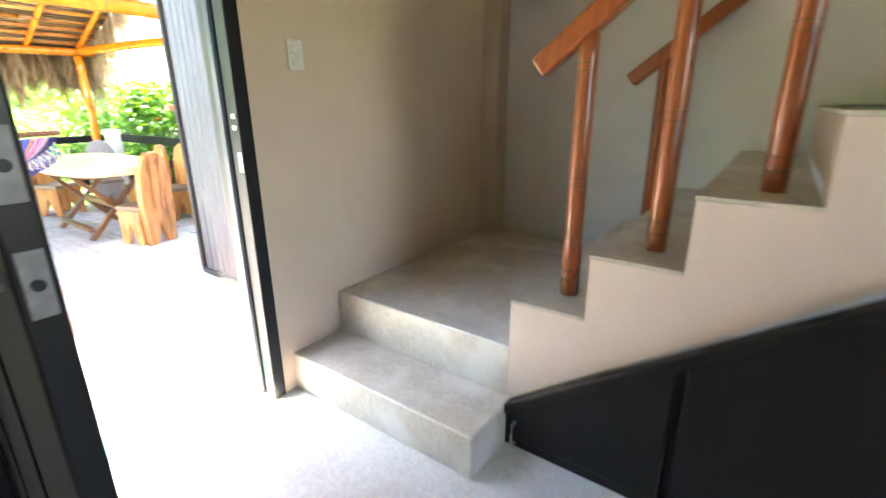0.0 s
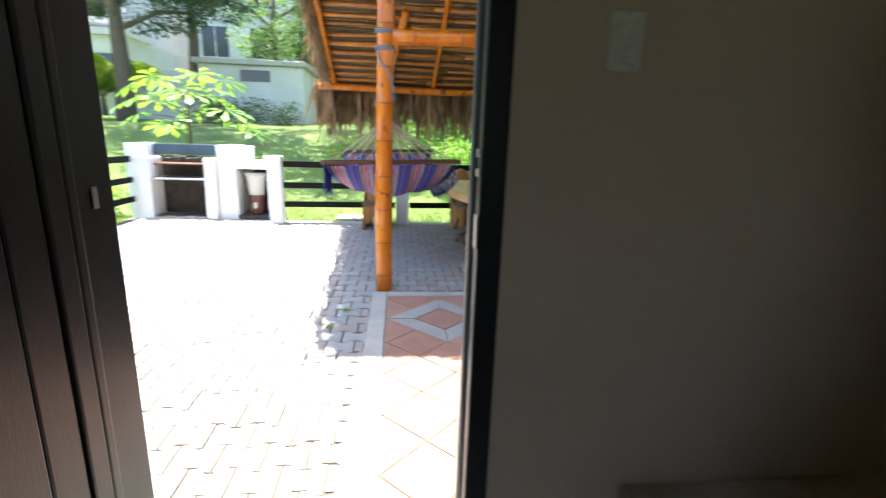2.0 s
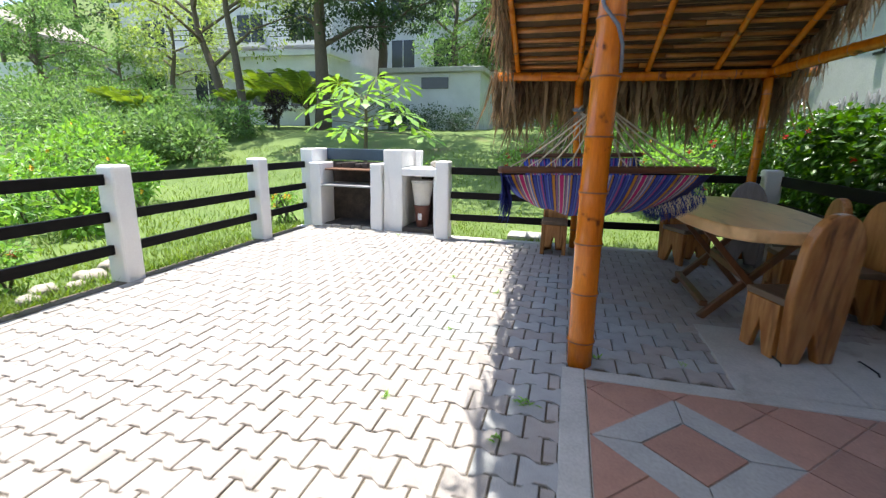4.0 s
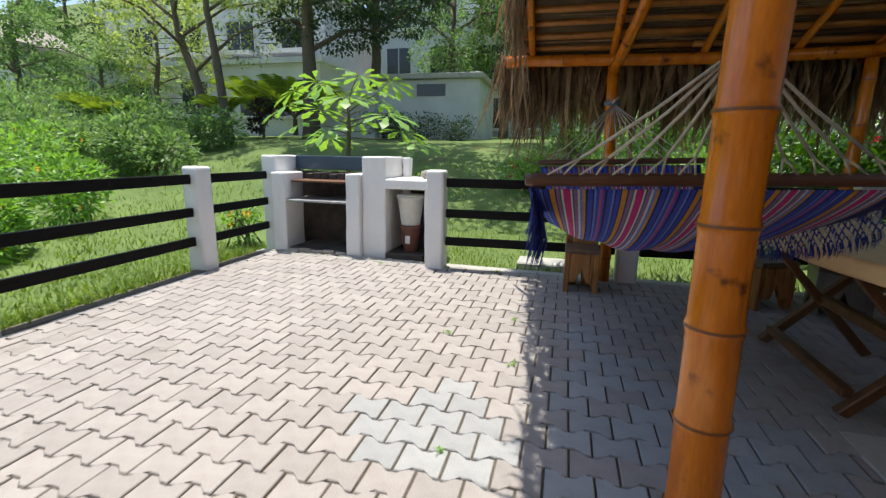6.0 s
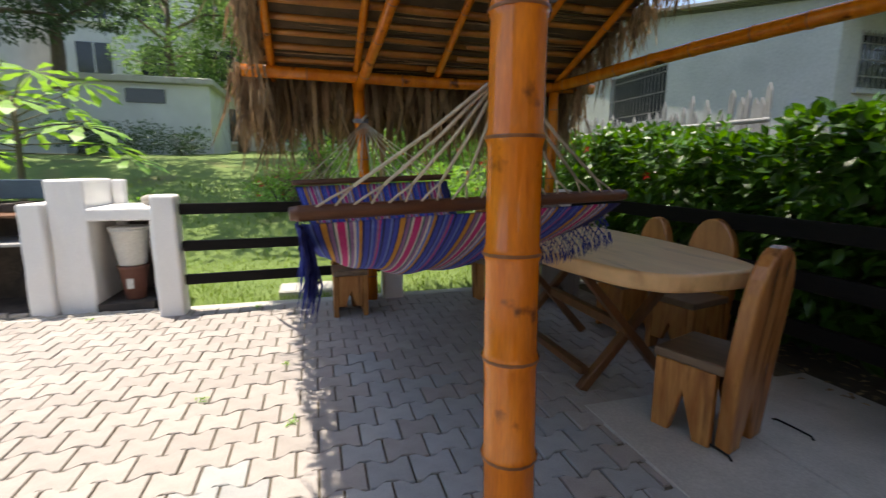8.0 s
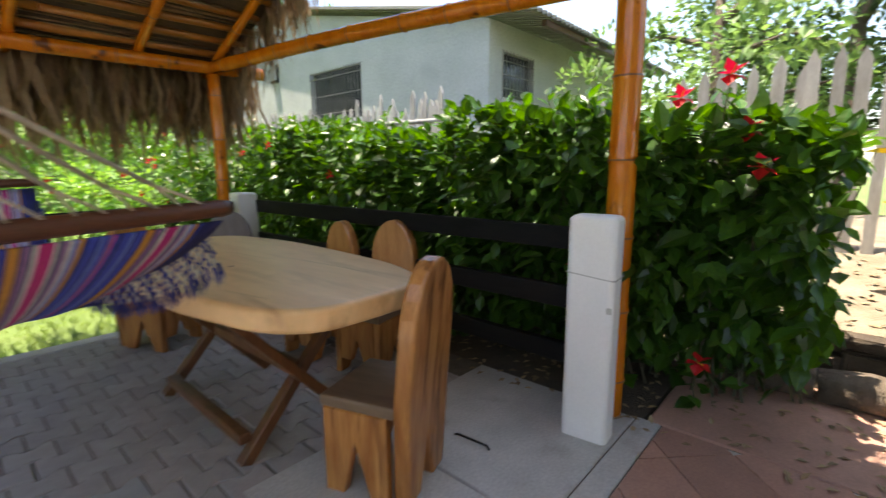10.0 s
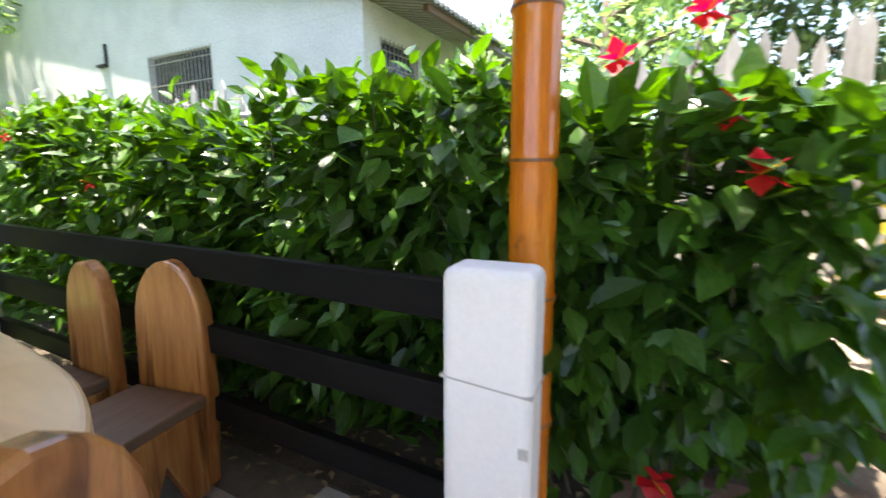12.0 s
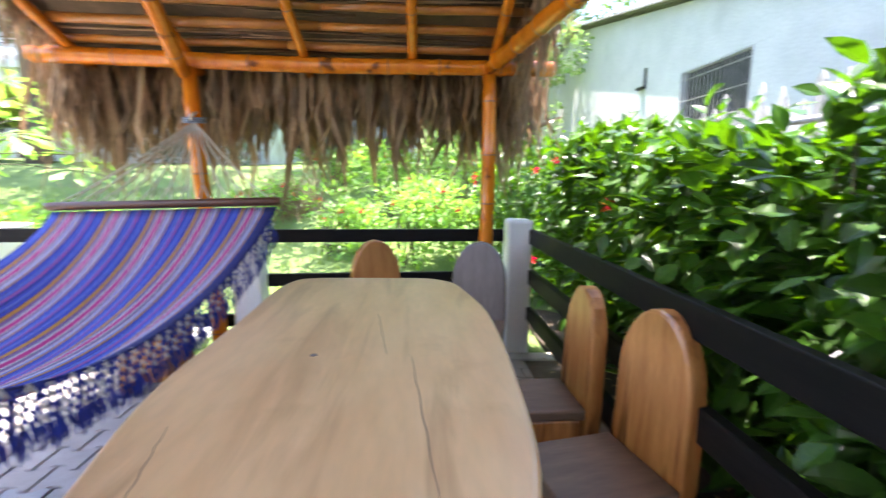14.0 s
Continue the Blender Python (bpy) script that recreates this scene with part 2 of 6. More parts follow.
M_LEAF_DARK = mat("dark_tree_leaf", (0.055, 0.105, 0.034), (0.036, 0.075, 0.025), 3, 0.45, bump=0, vary=0.4, island=True, trans=0.15)
M_LEAF_RED = mat("dark_red_leaf", (0.035, 0.018, 0.022), (0.05, 0.022, 0.025), 3, 0.45, bump=0, vary=0.4, island=True, trans=0.15)
M_PAPAYA = mat("papaya_leaf", (0.24, 0.42, 0.09), (0.18, 0.34, 0.07), 6, 0.45, bump=0.15, vary=0.25, island=True, trans=0.4)
M_CROTON = mat("yellow_croton_leaf", (0.45, 0.31, 0.03), (0.13, 0.17, 0.025), 8, 0.35, bump=0.15, vary=0.3, island=True, trans=0.35, stain=((0.40, 0.12, 0.02), 6.0, 0.6, 0.7))
M_PALM = mat("palm_leaflet", (0.25, 0.35, 0.06), (0.16, 0.26, 0.045), 5, 0.4, bump=0, vary=0.25, island=True, trans=0.3)
M_BARK = mat("grey_brown_bark", (0.17, 0.13, 0.095), (0.10, 0.078, 0.055), 6, 0.9, bump=0.7, fine=30, grain=(5, 5, 1), dist=0.02)
M_STEM = mat("green_brown_stem", (0.10, 0.095, 0.045), (0.06, 0.055, 0.03), 12, 0.7, bump=0.2)
M_RED = mat("red_petal", (0.62, 0.02, 0.015), (0.48, 0.015, 0.012), 9, 0.5, bump=0.1, trans=0.25)
M_YELLOW = mat("yellow_petal", (0.75, 0.45, 0.02), (0.68, 0.36, 0.015), 9, 0.5, bump=0.1)
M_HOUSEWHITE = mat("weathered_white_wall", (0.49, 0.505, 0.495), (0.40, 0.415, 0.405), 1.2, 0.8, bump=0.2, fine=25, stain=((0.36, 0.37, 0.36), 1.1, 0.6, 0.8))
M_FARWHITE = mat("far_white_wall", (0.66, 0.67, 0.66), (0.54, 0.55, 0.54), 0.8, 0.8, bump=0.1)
M_ROOFTIN = mat("corrugated_roof", (0.30, 0.29, 0.26), (0.20, 0.19, 0.17), 2, 0.6, bump=0.2)
M_PICKET = mat("weathered_picket", (0.38, 0.37, 0.36), (0.25, 0.24, 0.22), 3, 0.85, bump=0.4, fine=25, grain=(6, 6, 1), vary=0.2)
M_GLASS = mat("dark_window_glass", (0.02, 0.025, 0.03), (0.03, 0.035, 0.04), 2, 0.08, bump=0)
M_IRON = mat("window_iron", (0.30, 0.29, 0.27), (0.15, 0.14, 0.13), 9, 0.6, bump=0.1)
M_FARROOF = mat("far_thatch_roof", (0.36, 0.32, 0.27), (0.26, 0.23, 0.19), 3, 0.9, bump=0.4)


def stripes_material():
    """Woven cloth with stripes along its length, by the object's x."""
    m = bpy.data.materials.new("striped_hammock_cloth")
    m.use_nodes = True
    nd, ln = m.node_tree.nodes, m.node_tree.links
    b = nd["Principled BSDF"]
    uv = nd.new("ShaderNodeUVMap")
    sx = nd.new("ShaderNodeSeparateXYZ")
    ln.new(uv.outputs[0], sx.inputs[0])
    rp = nd.new("ShaderNodeValToRGB")
    ml = nd.new("ShaderNodeMath")
    ml.operation, ml.inputs[1].default_value = 'MULTIPLY', 5.0
    ln.new(sx.outputs[0], ml.inputs[0])
    fr = nd.new("ShaderNodeMath")
    fr.operation = 'FRACT'
    ln.new(ml.outputs[0], fr.inputs[0])
    ln.new(fr.outputs[0], rp.inputs[0])
    blue, deep, sky_, pink, white, gold, teal, mauve = (0.03, 0.055, 0.36), (0.010, 0.014, 0.10), (0.10, 0.17, 0.50), (0.42, 0.02, 0.16), (0.50, 0.50, 0.50), (0.46, 0.22, 0.03), (0.03, 0.11, 0.10), (0.20, 0.11, 0.26)
    seq = [(0.0, deep), (0.03, blue), (0.10, sky_), (0.13, deep), (0.15, blue), (0.21, deep), (0.23, gold), (0.30, deep), (0.32, mauve), (0.37, teal), (0.39, white), (0.42, pink), (0.52, white), (0.545, teal), (0.57, mauve), (0.62, white), (0.65, sky_), (0.69, gold), (0.73, deep), (0.76, blue), (0.83, deep), (0.85, sky_), (0.88, blue), (0.92, mauve), (0.95, pink), (0.97, blue)]
    el = rp.color_ramp.elements
    rp.color_ramp.interpolation = 'CONSTANT'
    el[0].position, el[0].color = 0.0, (*deep, 1)
    el[1].position, el[1].color = seq[1][0], (*seq[1][1], 1)
    for p, c in seq[2:]:
        e = el.new(p)
        e.color = (*c, 1)
    wv = nd.new("ShaderNodeTexWave")
    wv.inputs["Scale"].default_value, wv.inputs["Distortion"].default_value = 60, 1.0
    wv.bands_direction = 'Y'
    ln.new(uv.outputs[0], wv.inputs[0])
    nz = nd.new("ShaderNodeTexNoise")
    nz.inputs["Scale"].default_value = 60
    ln.new(uv.outputs[0], nz.inputs[0])
    hv = nd.new("ShaderNodeHueSaturation")
    mr = nd.new("ShaderNodeMapRange")
    mr.inputs[3].default_value, mr.inputs[4].default_value = 0.7, 1.25
    ln.new(nz.outputs[0], mr.inputs[0])
    ln.new(mr.outputs[0], hv.inputs["Value"])
    band = nd.new("ShaderNodeMath")
    band.operation, band.inputs[1].default_value = 'GREATER_THAN', 0.955
    ln.new(sx.outputs[0], band.inputs[0])
    edge = nd.new("ShaderNodeMix")
    edge.data_type = 'RGBA'
    ln.new(band.outputs[0], edge.inputs[0])
    ln.new(rp.outputs[0], edge.inputs[6])
    edge.inputs[7].default_value = (*deep, 1)
    ln.new(edge.outputs[2], hv.inputs["Color"])
    ln.new(hv.outputs[0], b.inputs["Base Color"])
    b.inputs["Roughness"].default_value = 0.9
    bp = nd.new("ShaderNodeBump")
    bp.inputs["Strength"].default_value, bp.inputs["Distance"].default_value = 0.3, 0.003
    ln.new(wv.outputs[0], bp.inputs["Height"])
    ln.new(bp.outputs[0], b.inputs["Normal"])
    return m


M_CLOTH = stripes_material()


# ---- mesh helpers ----
def thing(name, label, category, at=(0, 0, 0), rz=0, group="", kind=""):
    e = new(name)
    e.empty_display_size = 0.1
    e.matrix_world = pose(*at, 0, 0, rz)
    return tagged(e, label, category, group, kind)


def mesh_of(bm, material, smooth=False):
    me = bpy.data.meshes.new("mesh")
    bm.normal_update()
    bm.to_mesh(me)
    bm.free()
    me.materials.append(material)
    if smooth:
        me.polygons.foreach_set("use_smooth", [True] * len(me.polygons))
    return me


def part(name, bm, material, parent, label="", smooth=False):
    ob = new(name, mesh_of(bm, material, smooth))
    ob.parent = parent
    if label:
        ob["label"] = label
    return ob


def single(name, bm, material, label, category, group="", kind="", smooth=False):
    return tagged(new(name, mesh_of(bm, material, smooth)), label, category, group, kind)


def raw(name, verts, faces, material, parent=None, label="", smooth=False):
    me = bpy.data.meshes.new(name)
    me.from_pydata([tuple(v) for v in verts], [], [tuple(f) for f in faces])
    me.materials.append(material)
    if smooth:
        me.polygons.foreach_set("use_smooth", [True] * len(me.polygons))
    me.update()
    ob = new(name, me)
    ob.parent = parent
    if label:
        ob["label"] = label
    return ob


def box(bm, x0, x1, y0, y1, z0, z1, bevel=0.0, seg=1):
    r = bmesh.ops.create_cube(bm, size=1)
    vs = r["verts"]
    for v in vs:
        v.co = Vector((x0 + (v.co.x + 0.5) * (x1 - x0), y0 + (v.co.y + 0.5) * (y1 - y0), z0 + (v.co.z + 0.5) * (z1 - z0)))
    if bevel:
        es = list({e for v in vs for e in v.link_edges})
        bmesh.ops.bevel(bm, geom=es, offset=bevel, segments=seg, affect='EDGES', profile=0.5)
    return bm


def boxed(*a, **k):
    return box(bmesh.new(), *a, **k)


def tube(bm, pts, radii, n=10, caps=True):
    """A tapered tube through points."""
    rings = []
    for i, p in enumerate(pts):
        p = Vector(p)
        a = Vector(pts[max(i - 1, 0)])
        b = Vector(pts[min(i + 1, len(pts) - 1)])
        d = (b - a).normalized()
        u = d.cross(Vector((0, 0, 1)) if abs(d.z) < 0.9 else Vector((1, 0, 0))).normalized()
        w = d.cross(u)
        r = radii[i] if hasattr(radii, "__len__") else radii
        rings.append([bm.verts.new(p + r * (math.cos(2 * math.pi * k / n) * u + math.sin(2 * math.pi * k / n) * w)) for k in range(n)])
    for r0, r1 in zip(rings, rings[1:]):
        for k in range(n):
            bm.faces.new((r0[k], r0[(k + 1) % n], r1[(k + 1) % n], r1[k]))
    if caps:
        bm.faces.new(rings[0][::-1])
        bm.faces.new(rings[-1])
    return bm


def prism(bm, outline, h0, h1, axis="y", bevel=0.0, seg=2):
    """An outline in (a, b) drawn out along an axis: y -> (a, h, b), x -> (h, a, b), z -> (a, b, h)."""
    put = {"y": lambda a, b, h: (a, h, b), "x": lambda a, b, h: (h, a, b), "z": lambda a, b, h: (a, b, h)}[axis]
    lo = [bm.verts.new(put(a, b, h0)) for a, b in outline]
    hi = [bm.verts.new(put(a, b, h1)) for a, b in outline]
    n = len(outline)
    f0, f1 = bm.faces.new(lo), bm.faces.new(hi[::-1])
    for i in range(n):
        bm.faces.new((lo[(i + 1) % n], lo[i], hi[i], hi[(i + 1) % n]))
    bmesh.ops.recalc_face_normals(bm, faces=bm.faces[:])
    if bevel:
        es = list({e for f in (f0, f1) for e in f.edges})
        bmesh.ops.bevel(bm, geom=es, offset=bevel, segments=seg, affect='EDGES', profile=0.5)
    return bm


rng = np.random.default_rng(7)
LEAF = (np.array([[0, 0, 0], [-.20, .22, .03], [-.29, .48, .05], [-.16, .78, .0], [0, 1, -.10], [.16, .78, .0], [.29, .48, .05], [.20, .22, .03], [0, .25, -.02], [0, .5, -.03], [0, .78, -.06]]),
        [(0, 8, 1), (1, 8, 9, 2), (2, 9, 10, 3), (3, 10, 4), (0, 7, 8), (7, 6, 9, 8), (6, 5, 10, 9), (5, 4, 10)])
LEAF4 = (np.array([[0, 0, 0], [-.28, .45, .07], [0, 1, -.08], [.28, .45, .07], [0, .45, -.02]]), [(0, 4, 1), (1, 4, 2), (0, 3, 4), (3, 2, 4)])
STRIP = (np.array([[-.5, 0, 0], [.5, 0, 0], [-.42, .5, .10], [.42, .5, .10], [0, 1, -.05]]), [(0, 1, 3, 2), (2, 3, 4)])


def scatter(template, pos, aim, size, width=1.0, roll=None):
    """Vertices and faces of many copies of a small template: y of the template points along aim, size is its length."""
    tv, tf = template
    n = len(pos)
    pos, aim = np.asarray(pos, float), np.asarray(aim, float)
    aim = aim / np.maximum(np.linalg.norm(aim, axis=1, keepdims=True), 1e-6)
    ref = np.tile([0.0, 0, 1.0], (n, 1))
    ref[np.abs(aim[:, 2]) > 0.95] = (1, 0, 0)
    side = np.cross(aim, ref)
    side /= np.linalg.norm(side, axis=1, keepdims=True)
    up = np.cross(side, aim)
    a = (rng.normal(0, 0.5, n) if roll is None else roll)[:, None]
    s2 = side * np.cos(a) + up * np.sin(a)
    u2 = -side * np.sin(a) + up * np.cos(a)
    size = np.broadcast_to(np.asarray(size, float), (n,))
    width = np.broadcast_to(np.asarray(width, float), (n,))
    v = pos[:, None] + size[:, None, None] * (tv[None, :, 0, None] * width[:, None, None] * s2[:, None] + tv[None, :, 1, None] * aim[:, None] + tv[None, :, 2, None] * u2[:, None])
    k = len(tv)
    faces = [tuple(i * k + j for j in f) for i in range(n) for f in tf]
    return v.reshape(-1, 3), faces


def ball_dirs(n):
    d = rng.normal(size=(n, 3))
    return d / np.linalg.norm(d, axis=1, keepdims=True)


def clumps(centres, radii, per, squash=0.8):
    """Points and outward directions on the shells of many clumps."""
    P, D = [], []
    for c, r in zip(centres, radii):
        d = ball_dirs(per)
        rad = r * rng.uniform(0.45, 1.05, (per, 1)) ** 0.6
        p = np.asarray(c) + d * rad * (1, 1, squash)
        P.append(p)
        D.append(d + (0, 0, 0.1) + rng.normal(0, 0.45, (per, 3)))
    return np.vstack(P), np.vstack(D)


def ground_z(x, y):
    s = np.clip((y - 9.6) / 10.5, 0, 1)
    h = -0.05 + 1.75 * (s * s * (3 - 2 * s)) + np.clip(y - 20, 0, 30) * 0.05 + np.clip(y - 44, 0, 50) * .42 + np.clip(-x - 44, 0, 30) * .45 * np.clip((y - 4) / 10, 0, 1)
    left = np.clip((-x - 3.0) / 6, 0, 1)
    return h - 0.25 * left * np.clip(1 - (y - 6) / 8, 0, 1)

# ---- ground ----
gx, gy = np.meshgrid(np.concatenate([np.linspace(-70, -14, 18), np.linspace(-12, 12, 61), np.linspace(14, 70, 18)]),
                     np.concatenate([np.linspace(-60, -2, 12), np.linspace(0, 24, 61), np.linspace(26, 90, 22)]))
gz = ground_z(gx, gy) + 0.03 * np.sin(gx * 1.7) * np.cos(gy * 1.3) * (gy > 9.6)
inside = (gx > -3.3) & (gx < 4.6) & (gy < 9.3)
gz[inside] = -0.12
gz[(gx > 3.6) & (gy < 9.3)] = -0.05
nxn = gx.shape[1]
gv = np.stack([gx, gy, gz], -1).reshape(-1, 3)
gf = [(j * nxn + i, j * nxn + i + 1, (j + 1) * nxn + i + 1, (j + 1) * nxn + i) for j in range(gx.shape[0] - 1) for i in range(nxn - 1)]
ground = tagged(raw("ground", gv, gf, M_GRASS, smooth=True), "green lawn rising to a gentle slope behind the patio", "lawn", kind="structure")

patio_bed = single("patio_bed", boxed(-2.85, 3.95, 2.18, 8.86, -0.25, -0.012), M_JOINT, "dark sand bed under the patio pavers", "paving", kind="structure")
single("patio_kerb", boxed(-3.0, 3.95, 8.84, 8.99, -0.25, 0.006, 0.01), M_CONCRETE, "worn concrete strip edging the patio", "kerb", kind="structure")
single("patio_kerb", boxed(-2.98, -2.84, 2.18, 8.84, -0.25, 0.004, 0.01), M_JOINT, "dark earthy concrete strip edging the patio", "kerb", kind="structure")
single("path_ground", boxed(3.95, 5.25, 2.3, 5.17, -0.2, -0.004, 0.01), M_TERRA, "terracotta path ending at the planting bed", "path", kind="structure")
# bed under the hedge: soil colour darkened to stand for the hedge's shade
bed = single("planting_bed", boxed(3.95, 9.2, 5.19, 16, -0.2, -0.012), M_SOIL_SHADE, "dry soil with leaf litter, darkened for the hedge's shade", "soil", kind="structure")
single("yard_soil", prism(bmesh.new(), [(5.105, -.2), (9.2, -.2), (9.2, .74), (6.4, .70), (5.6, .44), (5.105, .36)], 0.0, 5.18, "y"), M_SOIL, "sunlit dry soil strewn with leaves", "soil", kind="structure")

# ---- house ----
FZ = 0.16          # house floor
single("floor", boxed(-1.8, 3.6, -3.0, 2.16, -0.2, FZ, 0.004), M_FLOOR_IN, "pale stone-look floor tiles", "floor", kind="structure")
CZ = 2.78
# unseen ceiling; its dark colour only lowers the light bounced onto the walls
single("ceiling", boxed(-1.95, 3.75, -3.15, 2.16, CZ, CZ + 0.18), M_CEIL, "unseen plain ceiling, darkened to cut bounced light", "ceiling", kind="structure")


def wall(name, a, label="beige painted plaster wall", m=M_WALL_IN):
    return single(name, boxed(*a), m, label, "wall", kind="structure")


wall("wall_north_right", (1.708, 3.6, 1.97, 2.16, 0, CZ))
wall("wall_north_left", (-1.8, 0.698, 1.97, 2.16, 0, CZ))
wall("wall_north_over_door", (0.698, 1.708, 1.97, 2.16, 2.32, CZ))
wall("wall_east", (3.6, 3.75, -3.15, 2.16, 0, CZ), "grey-white painted plaster wall", M_WALL_GREY)
wall("wall_west", (-1.95, -1.8, -3.15, 2.16, 0, CZ))
wall("wall_south_left", (-1.8, 0.2, -3.15, -3.0, 0, CZ))
wall("wall_south_right", (1.6, 3.6, -3.15, -3.0, 0, CZ))
wall("wall_south_below", (0.2, 1.6, -3.15, -3.0, 0, 1.15))
wall("wall_south_above", (0.2, 1.6, -3.15, -3.0, 2.35, CZ))
wall("wall_pier", (3.47, 3.598, 1.845, 1.968, 0.56, CZ), "narrow beige corner pier")
single("house_roof", boxed(-2.0, 3.8, -3.2, 2.2, CZ + 0.2, CZ + 0.4), M_CONCRETE, "flat concrete roof slab", "roof", kind="structure")
single("upper_storey", boxed(-1.95, 3.75, -3.15, 2.16, CZ + 0.402, 5.9), M_WHITEPAINT, "plain white upper storey of the house", "house wall", kind="structure")
# outside wall that carries the ribbed shutter
wall("wall_outside", (2.45, 2.66, 2.17, 4.19, -0.1, 3.1), "white-painted outside wall beside the door", M_WHITEPAINT)
# unseen block and overhanging slab, added to cast shade on the path
single("store_block", boxed(2.664, 3.9, 2.17, 4.19, -0.1, 3.1), M_WHITEPAINT, "unseen white store block added under the shade slab", "house wall", kind="structure")
single("shade_slab", boxed(2.47, 4.72, 2.17, 4.55, 3.104, 3.25, .01), M_CONCRETE, "unseen concrete slab added to shade the path", "roof", kind="structure")
single("wall_plinth", boxed(2.36, 2.448, 2.17, 4.19, -0.1, 0.10, 0.012), M_CONCRETE, "low concrete plinth at the foot of the wall", "plinth", kind="structure")
single("door_step", boxed(0.0, 1.8, 2.162, 2.40, -0.15, 0.10, 0.012), M_CONCRETE, "pale concrete step outside the door", "step", kind="structure")

# stairs: two steps up to a landing, then a flight towards the room's back
single("stair_step", boxed(1.775, 2.075, 0.955, 1.968, FZ, 0.347, 0.006), M_STONE, "beige stone-clad bottom step", "step", kind="structure")
single("landing", boxed(2.077, 3.598, 0.975, 1.968, FZ, 0.565, 0.006), M_STONE, "beige stone-clad stair landing", "landing", kind="structure")
saw = [(0.974, 0.335)]
TREAD_Z = [0.777 + 0.2285 * i for i in range(8)]
TREAD_Y = [0.970 - 0.2785 * i for i in range(9)]
for i in range(8):
    y1, y2, z1 = TREAD_Y[i], TREAD_Y[i + 1], TREAD_Z[i]
    saw += [(y1 + (.004 if i == 0 else 0), z1 - 0.016), (y2, z1 - 0.016)]
    single("stair_tread", boxed(2.064, 3.597, y2 + .002, y1 + 0.004, z1 - 0.0155, z1, 0.003), M_STONE, "beige stone stair tread", "stair tread", kind="structure")
    single("stair_riser_block", boxed(2.302, 3.597, y2 + .002, y1 - 0.002, z1 - .21, z1 - 0.0165), M_STRINGER, "pinkish beige plastered stair riser", "stair riser", kind="structure")
saw += [(TREAD_Y[8], 1.95)]
single("stair_stringer", prism(bmesh.new(), saw, 2.068, 2.30, "x"), M_STRINGER, "pinkish beige plastered sawtooth side of the stairs", "stringer", kind="structure")

# cupboard under the stairs
cup = thing("under_stair_cabinet", "black painted wooden cabinet under the sloping stairs", "cabinet")
slope = lambda y: 0.335 + (0.974 - y) * 0.705
for a, b in ((0.965, 0.375), (0.365, -0.30), (-0.31, -1.32)):
    door = part("door", prism(bmesh.new(), [(a - .01, FZ + .04), (b + .01, FZ + .04), (b + .01, slope(b) - .045), (a - .01, slope(a) - .045)], 2.025, 2.058, "x", 0.006), M_BLACKWOOD, cup)
    hz = slope(a) - 0.11
    hb = bmesh.new()
    tube(hb, [(2.024, a - .055, hz - .05), (1.995, a - .055, hz - .045), (1.992, a - .055, hz), (1.995, a - .055, hz + .045), (2.024, a - .055, hz + .05)], 0.006, 8)
    if a > 0.9:
        part("handle", hb, M_STEEL, door, "chrome pull handle", True)
    else:
        hb.free()
bm = prism(bmesh.new(), [(0.974, 0.29), (0.974, 0.334), (-1.33, 0.334 + 2.304 * .705), (-1.33, 0.29 + 2.304 * .705)], 2.012, 2.07, "x", 0.006)
part("top_trim", bm, M_BLACKWOOD, cup)
part("plinth", boxed(2.03, 2.068, -1.33, 0.97, FZ, FZ + 0.038), M_BLACKWOOD, cup)
part("back", prism(bmesh.new(), [(0.97, FZ + .04), (-1.33, FZ + .04), (-1.33, slope(-1.33) - .05), (0.97, slope(0.97) - .05)], 2.060, 2.069, "x"), M_BLACKWOOD, cup)


# balusters and handrails
def baluster(x, y, z, h):
    bm = bmesh.new()
    prof = [(0, .033), (.05, .033), (.06, .028), (.07, .033), (.09, .033), (.10, .028), (.11, .033), (h * .5 - .05, .033), (h * .5 - .04, .031), (h * .5 - .03, .033), (h * .5 - .015, .031), (h * .5, .033), (h - .13, .033), (h - .12, .031), (h - .11, .033), (h - .095, .031), (h - .08, .033), (h, .033)]
    tube(bm, [(x, y, z + a) for a, _ in prof], [r for _, r in prof], 14)
    return bm


def railing(x, posts, label):
    t = thing("stair_railing", label, "railing")
    railz = lambda y: 1.59 + (0.987 - y) * 0.79
    for y, i in posts:
        z = TREAD_Z[i]
        h = railz(y) - .02 - z
        bl = part("baluster", baluster(x, y, z, h), M_REDWOOD, t, smooth=True)
        # dark bands laid over the turned grooves to stand for their shade
        for g in (.06, .10, h * .5 - .04, h * .5 - .015, h - .12, h - .095):
            part("groove_shade_band", tube(bmesh.new(), [(x, y, z + g - .0025), (x, y, z + g + .0025)], [.0334, .0334], 14), M_NODE, bl)
    a, b = (x, 0.987, railz(.987)), (x, -1.25, railz(-1.25))
    bm = box(bmesh.new(), -0.036, 0.036, 0, (Vector(b) - Vector(a)).length, -0.03, 0.045, 0.012, 2)
    for v in bm.verts:
        v.co = look(a, b) @ Matrix.Rotation(radians(-90), 4, 'X') @ v.co
    part("handrail", bm, M_REDWOOD, t)
    return t


railing(2.25, [(0.82 - .287 * i, i) for i in range(6)], "varnished red-brown wooden stair railing with turned balusters")
wall_rail = railing(3.45, [(0.82, 0)], "varnished red-brown wooden railing along the wall side of the stairs")
part("wall_bracket", tube(bmesh.new(), [(3.455, -.9, 3.05), (3.52, -.9, 3.02), (3.598, -.9, 3.02)], .012, 8), M_BLACKMETAL, wall_rail, smooth=True)

